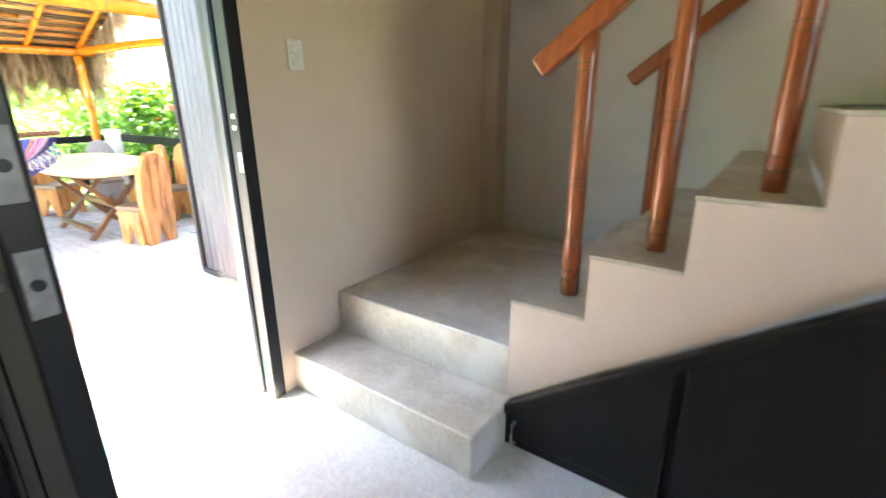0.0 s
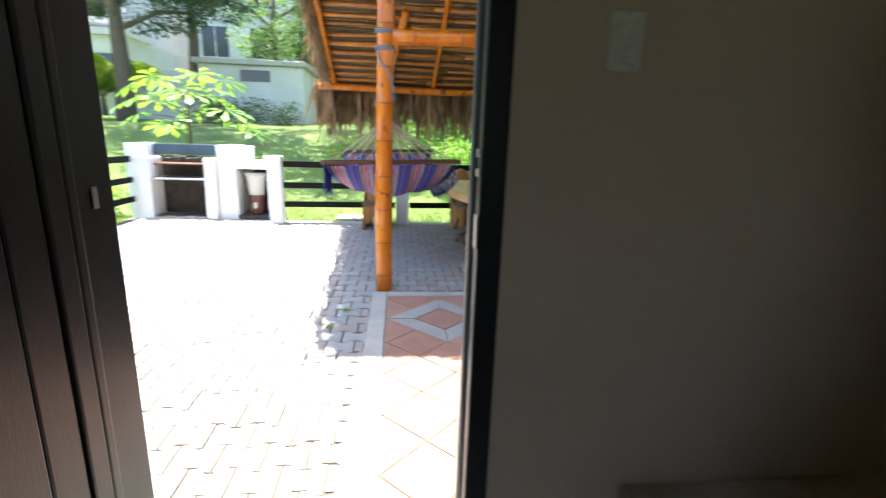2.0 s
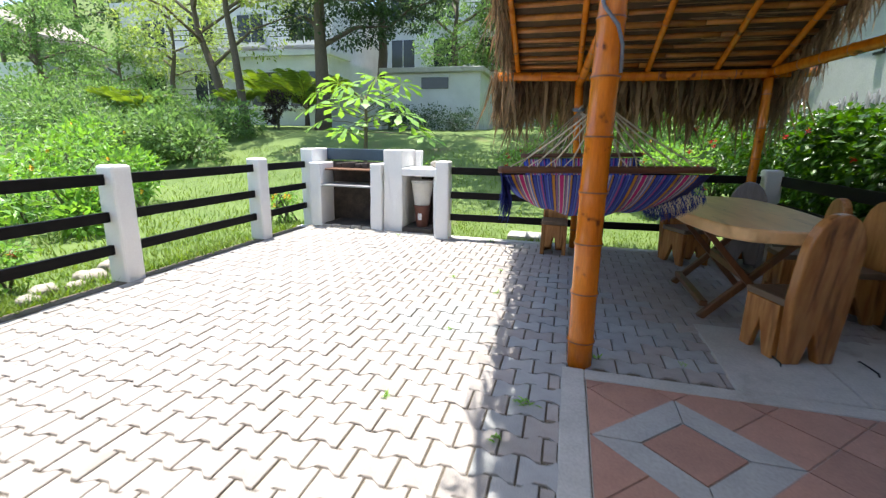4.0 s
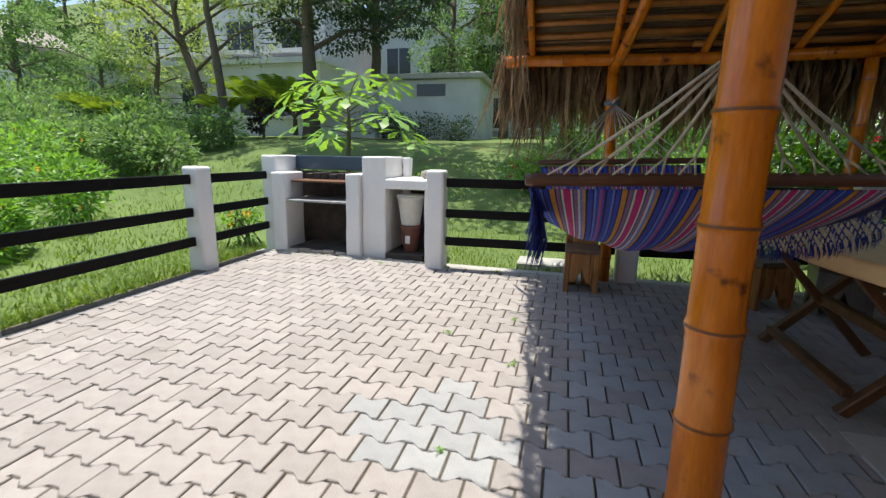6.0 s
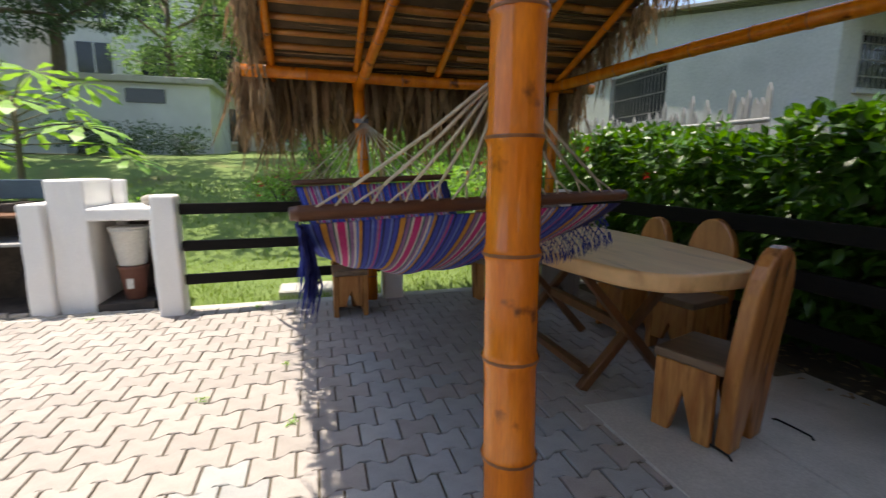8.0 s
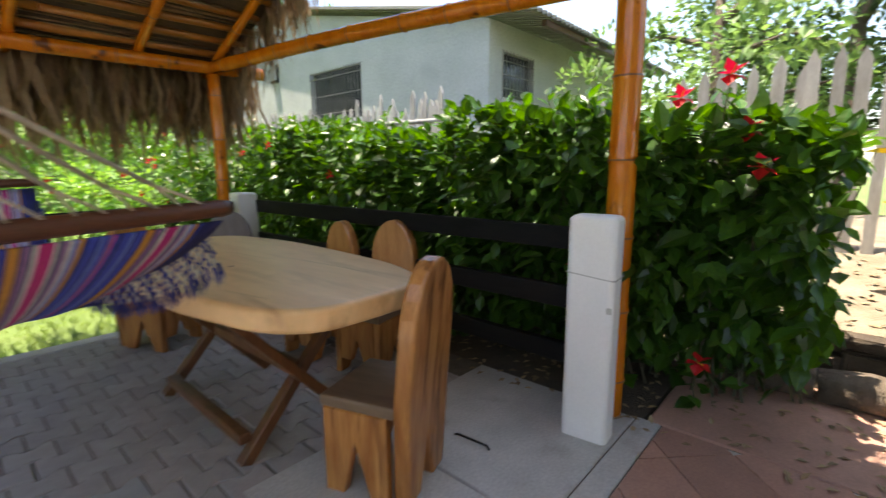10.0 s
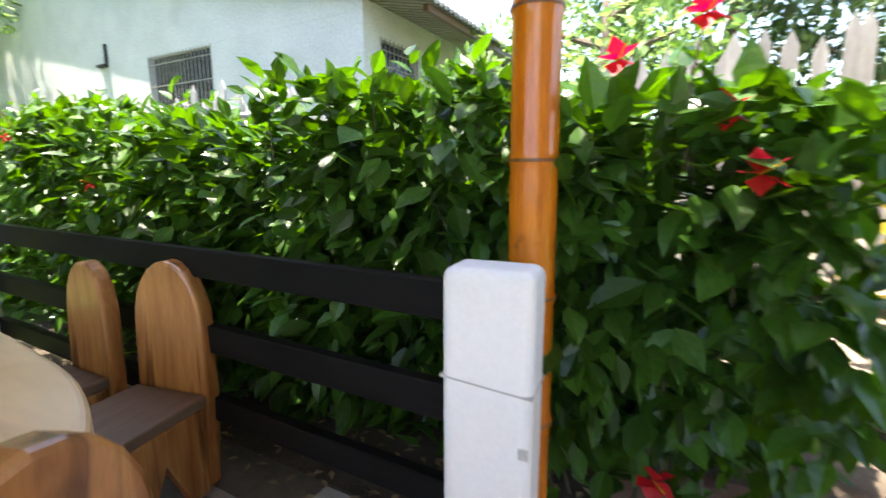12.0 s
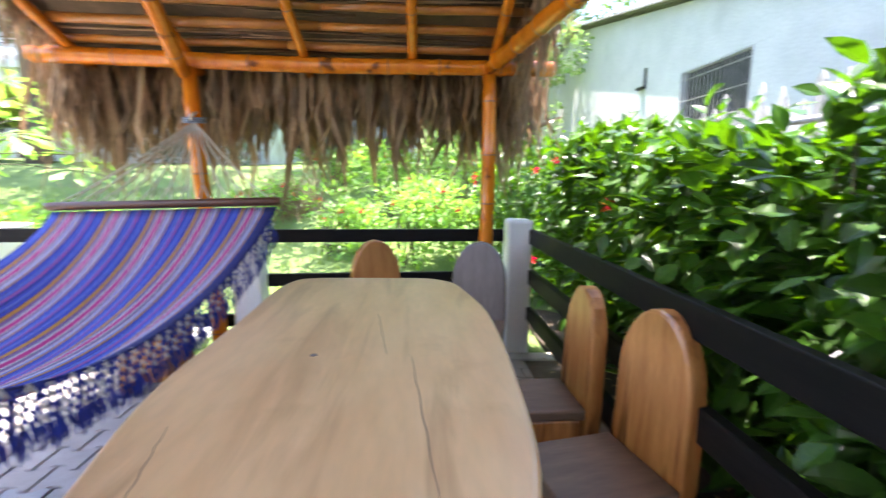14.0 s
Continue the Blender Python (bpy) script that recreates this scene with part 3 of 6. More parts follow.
# light switch
sw = thing("light_switch", "cream double light switch on the beige wall", "light switch")
part("plate", boxed(1.908, 1.984, 1.958, 1.969, 1.617, 1.737, 0.004, 2), M_SWITCH, sw)
part("rocker", boxed(1.922, 1.970, 1.951, 1.957, 1.684, 1.722, 0.002), M_SWITCH, sw)
part("rocker", boxed(1.922, 1.970, 1.951, 1.957, 1.632, 1.670, 0.002), M_SWITCH, sw)

# door: closed inactive leaf, frame with strike plates
fr = thing("door_frame", "black steel and wood door frame with strike plates", "door frame", kind="structure")
part("jamb", boxed(1.648, 1.706, 1.955, 2.00, FZ, 2.318, 0.004), M_BLACKMETAL, fr)
part("jamb_strip", boxed(1.658, 1.704, 2.002, 2.05, FZ, 2.318, 0.006), M_BLACKMETAL, fr)
part("jamb_strip", boxed(1.644, 1.704, 2.052, 2.10, FZ, 2.318, 0.008), M_GREYMETAL, fr)
part("jamb_strip", boxed(1.656, 1.704, 2.102, 2.158, FZ, 2.318, 0.008), M_BLACKMETAL, fr)
part("jamb", boxed(0.70, 0.77, 1.99, 2.158, FZ, 2.318, 0.006), M_BLACKMETAL, fr)
part("head", boxed(0.772, 1.642, 1.955, 2.15, 2.27, 2.318, 0.004), M_BLACKMETAL, fr)
part("strike_plate", boxed(1.643, 1.647, 1.957, 1.985, 1.222, 1.30, 0.0015), M_STEEL, fr, "worn steel strike plate")
for z in (1.394, 1.437):
    part("strike_tab", boxed(1.643, 1.647, 1.970, 1.998, z - .009, z + .009, 0.0015), M_STEEL, fr, "small steel bolt keeper")
part("strike_plate", boxed(0.7705, 0.7745, 2.070, 2.090, 1.282, 1.332, 0.0015), M_STEEL, fr, "worn steel strike plate")
leaf = thing("door_1", "black-stained plank door leaf standing open, with lock plates", "door", (0.758, 1.985, 0), -89.0)
edges = (0.006, 0.045, 0.112, 0.215, 0.36, 0.505, 0.65, 0.80)
for i, (x0, x1) in enumerate(zip(edges, edges[1:])):
    dy = .004 if i % 2 else 0
    part("board", boxed(x0, x1 - .005, dy, 0.045 + dy, FZ + 0.01, 2.265, 0.007, 2), M_BLACKWOOD, leaf)
part("stile", boxed(0.80, 0.855, -0.006, 0.051, FZ + 0.01, 2.265, 0.006, 2), M_BLACKWOOD, leaf)
part("core", boxed(0.008, 0.802, 0.012, 0.040, FZ + 0.012, 2.263), M_BLACKMETAL, leaf)
for z in (1.40, 1.22):
    lp = part("lock_plate", boxed(0.856, 0.860, 0.004, 0.041, z - 0.055, z + 0.055, 0.0015), M_LOCK, leaf, "worn steel lock plate")
    part("keyhole", tube(bmesh.new(), [(0.861, 0.022, z), (0.866, 0.022, z)], 0.010, 10), M_BLACKMETAL, lp)
hb = tube(bmesh.new(), [(0.82, -0.008, 1.22), (0.82, -0.04, 1.22), (0.81, -0.05, 1.22), (0.75, -0.05, 1.22)], 0.010, 8)
part("handle", hb, M_STEEL, leaf, "steel lever handle", True)
mat_ob = single("doormat", boxed(1.02, 1.56, 2.176, 2.385, 0.10, 0.118, 0.006), M_MAT, "bright green doormat on the door step", "doormat")

# ribbed shutter
sh = thing("ribbed_shutter_door", "grey ribbed metal shutter door on the outside wall", "shutter door")
bm = bmesh.new()
pts = []
y = 2.30
while y < 4.06:
    pts += [(y, 0), (y + .022, -.016), (y + .048, -.016), (y + .07, 0)]
    y += 0.088
lo = [bm.verts.new((2.430 + d, yy, 0.155)) for yy, d in pts]
hi = [bm.verts.new((2.430 + d, yy, 2.62)) for yy, d in pts]
for i in range(len(pts) - 1):
    bm.faces.new((lo[i], lo[i + 1], hi[i + 1], hi[i]))
part("sheet", bm, M_GREYMETAL, sh)
part("frame_bottom", boxed(2.405, 2.448, 2.24, 4.10, 0.11, 0.155, 0.004), M_BLACKMETAL, sh)
part("frame_top", boxed(2.405, 2.448, 2.24, 4.10, 2.622, 2.665, 0.004), M_BLACKMETAL, sh)
part("frame_side", boxed(2.405, 2.448, 4.072, 4.108, 0.157, 2.62, 0.004), M_BLACKMETAL, sh)
part("frame_side", boxed(2.405, 2.448, 2.24, 2.285, 0.157, 2.62, 0.004), M_BLACKMETAL, sh)
part("latch", boxed(2.36, 2.449, 4.112, 4.165, 1.44, 1.485, 0.005), M_COPPER, sh, "small copper latch")

# ---- fence ----
def fence_post(x, y, h, label="white-painted concrete fence post"):
    w = 0.108
    bm = box(bmesh.new(), x - w, x + w, y - w, y + w, -0.15, h, 0.03, 3)
    for v in bm.verts:
        k = 1 - 0.05 * (v.co.z / h)
        v.co.x, v.co.y = x + (v.co.x - x) * k, y + (v.co.y - y) * k
    return single("fence_post", bm, M_WHITEPAINT, label, "fence post", "patio fence posts")


POSTS = [(-0.53, 8.81), (-2.95, 7.91), (-2.94, 5.81), (-2.94, 3.72), (1.55, 8.90), (3.66, 9.10)]
for x, y in POSTS:
    fence_post(x, y, 1.115)
# near post with a cracked joint round it
np_ = thing("fence_post", "white-painted concrete fence post with a cracked seam", "fence post", (3.617, 5.363, 0), 6, "patio fence posts")
part("shaft", box(bmesh.new(), -.075, .075, -.115, .115, -0.15, 1.125, 0.030, 4), M_WHITEPAINT, np_)
sm = box(bmesh.new(), -.076, .076, -.116, .116, 0.836, 0.841)
for v in sm.verts:
    v.co.z += v.co.y * .10
part("seam", sm, M_CONCRETE, np_, "hairline grey mortar seam")
sm = box(bmesh.new(), -.076, -.073, -.110, -.085, 0.67, 0.70, .001)
part("chip", sm, M_CONCRETE, np_, "small grey patch of chipped paint")


def rails(name, a, b, label, zs=((1.03, .10), (0.685, .095), (0.365, .095))):
    t = thing(name, label, "fence rail")
    a, b = Vector(a), Vector(b)
    d = b - a
    L = d.length
    ang = math.degrees(math.atan2(d.y, d.x))
    for z, h in zs:
        bm = box(bmesh.new(), 0, L, -0.024, 0.024, z - h, z, 0.006, 2)
        for v in bm.verts:
            v.co.z += 0.004 * math.sin(v.co.x * 3 + z * 9)
            v.co = pose(a.x, a.y, 0, 0, 0, ang) @ v.co
        part("rail", bm, M_RAIL, t)
    return t


FL = "black-painted wooden rails between white posts"
rails("fence_rails", (-2.95, 2.2, 0), (-2.95, 3.61, 0), FL)
rails("fence_rails", (-2.95, 3.83, 0), (-2.95, 5.70, 0), FL)
rails("fence_rails", (-2.95, 5.92, 0), (-2.95, 7.80, 0), FL)
rails("fence_rails", (-2.95, 8.02, 0), (-2.95, 9.08, 0), FL)
rails("fence_rails", (-0.415, 8.80, 0), (1.425, 8.90, 0), FL)
rails("fence_rails", (1.675, 8.91, 0), (3.535, 9.09, 0), FL)
rails("fence_rails", (3.742, 5.50, 0), (3.748, 8.975, 0), FL, ((1.04, .12), (0.72, .12), (0.40, .11)))

# ---- thatched bamboo shelter ----
def bamboo(name, a, b, r, parent, nodes=0.42, start=0.2, label="", rings=()):
    a, b = Vector(a), Vector(b)
    L = (b - a).length
    pts, rad = [], []
    s, nn = start, []
    while s < L:
        nn.append(rings[len(nn)] if len(nn) < len(rings) else s)
        s = nn[-1]
        s += nodes * random.uniform(0.8, 1.15)
    keys = sorted([0, L] + [v for q in nn for v in (q - .025, q, q + .025) if 0 < v < L])
    ph = random.uniform(0, 6)
    for k in keys:
        p = a.lerp(b, k / L)
        bow = 0.010 * math.sin(math.pi * k / L * 2 + ph)
        pts.append(p + Vector((bow, bow * .5, 0)) if abs((b - a).normalized().z) > .7 else p + Vector((0, 0, bow)))
        near = min((abs(k - q) for q in nn), default=1)
        rad.append(r * (1.07 if near < .005 else 0.97) * (1 - 0.06 * k / L))
    ob = part(name, tube(bmesh.new(), pts, rad, 16), M_BAMBOO, parent, label, True)
    for q in nn:
        i = keys.index(q)
        p = pts[i]
        d = (b - a).normalized()
        part("node_ring", tube(bmesh.new(), [p - d * .005, p, p + d * .005], [rad[i] * 1.0, rad[i] * 1.012, rad[i] * 1.0], 16, False), M_NODE, ob, smooth=True)
    return ob


hut = thing("bamboo_shelter", "open patio shelter of varnished bamboo under palm thatch", "shelter", (1.3, 5.24, 0))
hut.matrix_world = Matrix.Identity(4)
RINGS = (0.21, 0.53, 0.845, 1.157, 1.48, 1.81)
SL = 0.40
roofz = lambda y: 2.27 + SL * (8.80 - y)
YT = 4.50
verge = lambda y: 0.35 + 0.03 * (8.8 - y)
verge_r = lambda y: 3.52 + 0.045 * (8.8 - y)
bamboo("post", (1.345, 5.30, -0.05), (1.342, 5.38, roofz(5.36) - .04), 0.083, hut, 0.33, 0.20, rings=RINGS)
bamboo("post", (1.335, 8.82, -0.05), (1.24, 8.79, 2.17), 0.058, hut, 0.4, 0.3)
bamboo("post", (3.38, 8.90, -0.05), (3.33, 8.78, 2.17), 0.056, hut, 0.34, 0.25)
bamboo("post", (3.89, 5.36, -0.05), (3.865, 5.355, 3.5), 0.072, hut, 0.42, 0.28, rings=(.26, .65, 1.04, 1.43, 1.83, 2.23))
bamboo("beam", (0.20, 8.78, 2.215), (3.80, 8.78, 2.215), 0.058, hut, 0.45)
bamboo("beam", (1.41, 5.30, 2.33), (3.80, 5.34, 2.33), 0.068, hut, 0.45)
bamboo("beam", (3.33, 8.78, 2.235), (3.85, 5.34, 2.235), 0.056, hut, 0.40)
for x, dx in ((0.45, .10), (1.22, .03), (2.02, .05), (2.78, .0), (3.36, .0)):
    bamboo("rafter", (x, 9.0, roofz(9.0)), (x + dx, YT, roofz(YT)), 0.036, hut, 0.5)
bamboo("brace", (1.24, 8.70, 2.12), (1.55, 7.05, 2.95), 0.05, hut, 0.4)
U = random.uniform
# canes under the thatch
bm = bmesh.new()
rows = int((9.25 - YT) / 0.19)
for i in range(rows):
    y = 9.2 - i * 0.19 + random.uniform(-.02, .02)
    x = verge(y) + random.uniform(-.05, .06)
    while x < verge_r(y) - .04:
        x2 = min(x + random.uniform(1.2, 2.6), verge_r(y) + random.uniform(-.06, .06))
        r = random.uniform(.026, .036)
        z = roofz(y) + 0.072
        n_ = max(3, int((x2 - x) / .32))
        pts = [(x + (x2 - x) * k / n_, y + random.uniform(-.01, .01), z + random.uniform(-.006, .006)) for k in range(n_ + 1)]
        tube(bm, pts, [r * random.uniform(.92, 1.08) for _ in pts], 8)
        x = x2 + 0.01
canes = part("cane_layer", bm, M_CANE, hut, "spaced rows of orange bamboo battens", True)
tagged(canes, kind="stuff")
# thatch backing, its colour darkened for the shade between the battens
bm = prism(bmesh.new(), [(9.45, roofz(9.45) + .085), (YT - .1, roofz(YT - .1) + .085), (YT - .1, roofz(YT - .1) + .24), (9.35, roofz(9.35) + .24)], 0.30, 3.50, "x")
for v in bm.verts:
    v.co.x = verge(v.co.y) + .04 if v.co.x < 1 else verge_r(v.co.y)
part("thatch_layer", bm, M_THATCH_SHADE, hut, "thatch above the battens, coloured dark for shade")
# dry leaf ribs that show between the battens
bm = bmesh.new()
for i in range(330):
    y = U(YT, 9.3)
    x = U(verge(y), verge_r(y) - .9)
    L = U(.6, 1.5)
    z = roofz(y) + U(.078, .10)
    tube(bm, [(x, y, z), (x + L * .5, y + U(-.03, .03), z + U(-.012, .0)), (min(x + L, verge_r(y)), y + U(-.05, .05), z)], U(.004, .010), 5)
tagged(part("leaf_ribs", bm, M_THATCH, hut, "dry palm ribs tied across the roof", True), kind="stuff")
# hanging fronds: far eave, then both verges, then the upper edge
def fringe(n, at, length, width):
    P = np.array([at() for _ in range(n)])
    A = np.stack([rng.normal(0, .13, n), rng.normal(0, .13, n), -np.ones(n)], 1)
    L = length(n) * (1 + .22 * np.sin(P[:, 0] * 9 + P[:, 1] * 3) + .16 * np.sin(P[:, 0] * 23 + 1))
    return scatter(STRIP, P, A, L, width / L * rng.uniform(.5, 1.3, n), rng.uniform(0, 6.3, n))


def fringe_part(name, sets, label):
    V, F, k = [], [], 0
    for v, f in sets:
        V.append(v)
        F += [tuple(i + k for i in q) for q in f]
        k += len(v)
    ob = raw(name, np.vstack(V), F, M_THATCH, hut, label)
    tagged(ob, kind="stuff")


fringe_part("thatch_fringe", [
    fringe(1250, lambda: (U(.12, 3.62), (yy := U(9.0, 9.5)), roofz(yy) + U(.05, .2)), lambda n: rng.uniform(.30, .60, n), .042),
    fringe(420, lambda: (U(.14, 3.62), (yy := U(8.95, 9.3)), roofz(yy) + U(.02, .15)), lambda n: rng.uniform(.50, .82, n) * (1 + .18 * np.sin(np.arange(n))), .060),
    fringe(160, lambda: (U(.05, .50), (yy := U(8.9, 9.5)), roofz(yy) + U(.0, .15)), lambda n: rng.uniform(.5, 1.0, n), .026),
    fringe(1300, lambda: (verge(yy := U(YT, 9.4)) + U(-.10, .06), yy, roofz(yy) + U(.08, .22)), lambda n: rng.uniform(.10, .30, n), .024),
    fringe(1200, lambda: (verge_r(yy := U(YT, 9.4)) + U(-.04, .16), yy, roofz(yy) + U(.05, .22)), lambda n: rng.uniform(.18, .50, n), .022),
    fringe(130, lambda: (verge(yy := U(YT, 9.4)) + U(-.06, .0), yy, roofz(yy) + U(.06, .2)), lambda n: rng.uniform(.45, .8, n), .02),
    fringe(170, lambda: (U(3.50, 3.80), U(8.9, 9.5), roofz(9.2) + U(.0, .2)), lambda n: rng.uniform(.35, .85, n), .030),
    fringe(800, lambda: (U(.3, 4.0), U(YT - .15, YT + .1), roofz(YT) + U(.05, .25)), lambda n: rng.uniform(.2, .4, n), .03),
], "ragged dry palm fronds hanging from the eaves")
n = 2600
P = np.stack([rng.uniform(.32, 3.6, n), rng.uniform(YT, 9.5, n), np.zeros(n)], 1)
P[:, 2] = roofz(P[:, 1]) + .235
A = np.stack([rng.normal(0, .2, n), np.ones(n), np.full(n, -SL) + rng.normal(0, .08, n)], 1)
v, f = scatter(STRIP, P, A, rng.uniform(.4, .8, n), .05)
tagged(raw("thatch_top", v, f, M_THATCH, hut), kind="stuff")
# rope lashings
for (x, y, z, r) in ((1.343, 5.36, 2.36, .085), (1.343, 5.355, 2.22, .08), (1.25, 8.79, 1.80, .07)):
    lash = bmesh.new()
    for k in range(3):
        tube(lash, [(x + r * math.cos(a), y + r * math.sin(a), z + k * .014 + .01 * math.sin(a)) for a in [i * math.pi / 8 for i in range(17)]], .007, 6)
    part("lashing", lash, M_ROPEBLUE, hut, "grey-blue rope lashing", True)
tail = tube(bmesh.new(), [(1.27, 5.29, 2.22), (1.30, 5.27, 2.12), (1.38, 5.27, 2.02), (1.415, 5.29, 1.92), (1.42, 5.30, 1.78)], .011, 6)
part("rope_tail", tail, M_ROPEBLUE, hut, "loose grey-blue rope end", True)

# ---- hammock ----
ham = thing("hammock", "striped blue and magenta woven hammock with wooden spreader bars", "hammock")
NL, NR, FLh, FRh = Vector((0.74, 5.62, 1.205)), Vector((2.10, 5.88, 1.235)), Vector((0.63, 8.25, 1.23)), Vector((1.97, 8.21, 1.28))
part("spreader_bar", tube(bmesh.new(), [NL - (NR - NL) * .02, NL, NR, NR + (NR - NL) * .02], [.022, .026, .026, .022], 10), M_DARKWOOD, ham, "dark varnished wooden spreader bar", True)
part("spreader_bar", tube(bmesh.new(), [FLh - (FRh - FLh) * .02, FLh, FRh, FRh + (FRh - FLh) * .02], [.022, .026, .026, .022], 10), M_DARKWOOD, ham, "dark varnished wooden spreader bar", True)
nu, nv = 40, 48


def cloth(u, v):
    """u across, v along from the near bar to the far one."""
    a = NL.lerp(NR, u)
    b = FLh.lerp(FRh, u)
    p = a.lerp(b, v)
    sag = 4 * v * (1 - v)
    edge = abs(2 * u - 1)
    p.z -= 0.035 + 0.46 * sag ** 0.9 - 0.16 * sag * edge ** 2
    if u > .7:
        p.z -= 0.05 * sag * (u - .7) / .3
    p.x += (0.5 - u) * 0.25 * sag
    p.z += 0.012 * math.sin(u * 26 + v * 5) * sag
    return p


me = bpy.data.meshes.new("cloth")
cv = [cloth(i / nu, j / nv) for j in range(nv + 1) for i in range(nu + 1)]
cf = [(j * (nu + 1) + i, j * (nu + 1) + i + 1, (j + 1) * (nu + 1) + i + 1, (j + 1) * (nu + 1) + i) for j in range(nv) for i in range(nu)]
me.from_pydata([tuple(p) for p in cv], [], cf)
uvl = me.uv_layers.new(name="UVMap")
uvs = [(i / nu, j / nv * 2.5) for j in range(nv + 1) for i in range(nu + 1)]
for lp in me.loops:
    uvl.data[lp.index].uv = uvs[lp.vertex_index]
me.materials.append(M_CLOTH)
me.polygons.foreach_set("use_smooth", [True] * len(me.polygons))
cl = new("cloth", me)
cl.parent = ham
so = cl.modifiers.new("thickness", 'SOLIDIFY')
so.thickness = 0.006
# suspension cords
for (L, Rr, ring) in ((NL, NR, Vector((1.345, 5.43, 1.63))), (FLh, FRh, Vector((1.27, 8.74, 1.80)))):
    for i in range(11):
        p = L.lerp(Rr, (i + .5) / 11)
        mid = p.lerp(ring, .20)
        for s in (-.038, .038):
            q = p + (Rr - L).normalized() * s
            part("cord", tube(bmesh.new(), [q, q.lerp(mid, .5) + Vector((0, 0, .004)), mid], .0044, 5), M_ROPE, ham, smooth=True)
        part("cord", tube(bmesh.new(), [mid, mid.lerp(ring, .5) - Vector((0, 0, .012)), ring], .0060, 5), M_ROPE, ham, smooth=True)
    part("cord_loop", tube(bmesh.new(), [ring + Vector((-.02, -.01, 0)), ring + Vector((0, -.04, .03)), ring + Vector((.03, -.02, .06))], .012, 6), M_ROPE, ham, smooth=True)
# crochet net with tassels along the table side, blue tassels on the near corner
def net_point(j, r):
    v0 = min(max(0.03 + 0.94 * j / 84, 0.0), 1.0)
    p = cloth(1.0, v0)
    d = .023 * r
    return Vector((p.x + d * .22 + .004 * math.sin(j * 1.3), p.y + .004 * math.sin(j * 2.1 + r), p.z - d))


cream, navy = bmesh.new(), bmesh.new()
for r in range(4):
    for j in range(84):
        a = net_point(j + (.5 if r % 2 else 0), r)
        for k in (-.5, .5):
            b = net_point(j + (.5 if r % 2 else 0) + k, r + 1)
            tube(navy if (j + r) % 3 else cream, [a, b], .0034, 4, False)
V, F, k = [], [], 0
for j in range(85):
    n = 9
    P = np.tile(np.array(net_point(j, 4)), (n, 1)) + rng.normal(0, .003, (n, 3))
    A = np.stack([rng.normal(.15, .10, n), rng.normal(0, .12, n), -np.ones(n)], 1)
    vv, ff = scatter(STRIP, P, A, rng.uniform(.045, .075, n), .10)
    V.append(vv)
    F += [tuple(i + k for i in q) for q in ff]
    k += len(vv)
tagged(part("fringe_net", cream, M_NET, ham, "cream crocheted net edging"), kind="stuff")
tagged(part("fringe_net", navy, M_TASSEL, ham, "dark blue crocheted net edging"), kind="stuff")
tagged(raw("fringe_tassels", np.vstack(V), F, M_TASSEL, ham, "short knotted dark blue tassels"), kind="stuff")
for u, v0, v1, n in ((0.0, 0.0, 0.07, 200),):
    P = np.array([tuple(cloth(u, v0 + (v1 - v0) * rng.random())) for _ in range(n)]) + rng.normal(0, 1, (n, 3)) * (.007, .02, .02)
    A = np.stack([rng.normal(0, .04, n), rng.normal(0, .10, n), -np.ones(n)], 1)
    v, f = scatter(STRIP, P, A, rng.uniform(.12, .30, n), .05)
    tagged(raw("tassel", v, f, M_TASSEL, ham, "bunched deep blue yarn fringe"), kind="stuff")

# ---- table and chairs ----
tb = thing("garden_table", "oval table of one thick pale wooden slab on crossed legs", "table", (2.625, 6.885, 0))
TZ = 0.865
bm = bmesh.new()
ol = []
for i in range(64):
    a = 2 * math.pi * i / 64
    c, s = math.cos(a), math.sin(a)
    far = s > 0
    x = .50 * math.copysign(abs(c) ** (.42 if far else .56), c)
    y = 1.085 * math.copysign(abs(s) ** (.62 if far else .80), s)
    if x < 0:
        x -= .10 * max(y, 0) ** 2
    ol.append((x + .008 * math.sin(5 * a + 1) + .005 * math.sin(9 * a), y + .008 * math.sin(3 * a)))
prism(bm, ol, TZ - .095, TZ, "z", 0.018, 3)
part("tabletop", bm, M_TABLE, tb, "pale varnished slab with dark grain streaks")
for yy in (-0.48, 0.52):
    for sgn in (1, -1):
        bm = box(bmesh.new(), -.035, .035, -.03, .03, 0, 1.06, 0.006, 1)
        m = pose(-0.30 * sgn, yy + .031 * sgn, 0.0, 0, 40 * sgn, 0)
        for v in bm.verts:
            v.co = m @ v.co
            v.co.z = max(v.co.z, 0.0) if v.co.z < .3 else min(v.co.z, TZ - .096)
        part("leg", bm, M_LEG, tb)
    part("crossbar", boxed(-.33, .33, yy - .03, yy + .03, TZ - .165, TZ - .097, 0.005), M_LEG, tb)
part("stretcher", boxed(-.03, .03, -.45, .49, 0.34, 0.405, 0.006), M_LEG, tb)
part("stretcher", boxed(-.31, -.25, -.45, .49, 0.10, 0.15, 0.006), M_LEG, tb)
KN = tube(bmesh.new(), [(-.13, -.10, TZ - .003), (-.13, -.10, TZ + .0012)], .012, 12)
part("knot", KN, M_CHAIR_GREY, tb, "dark knot in the wood")

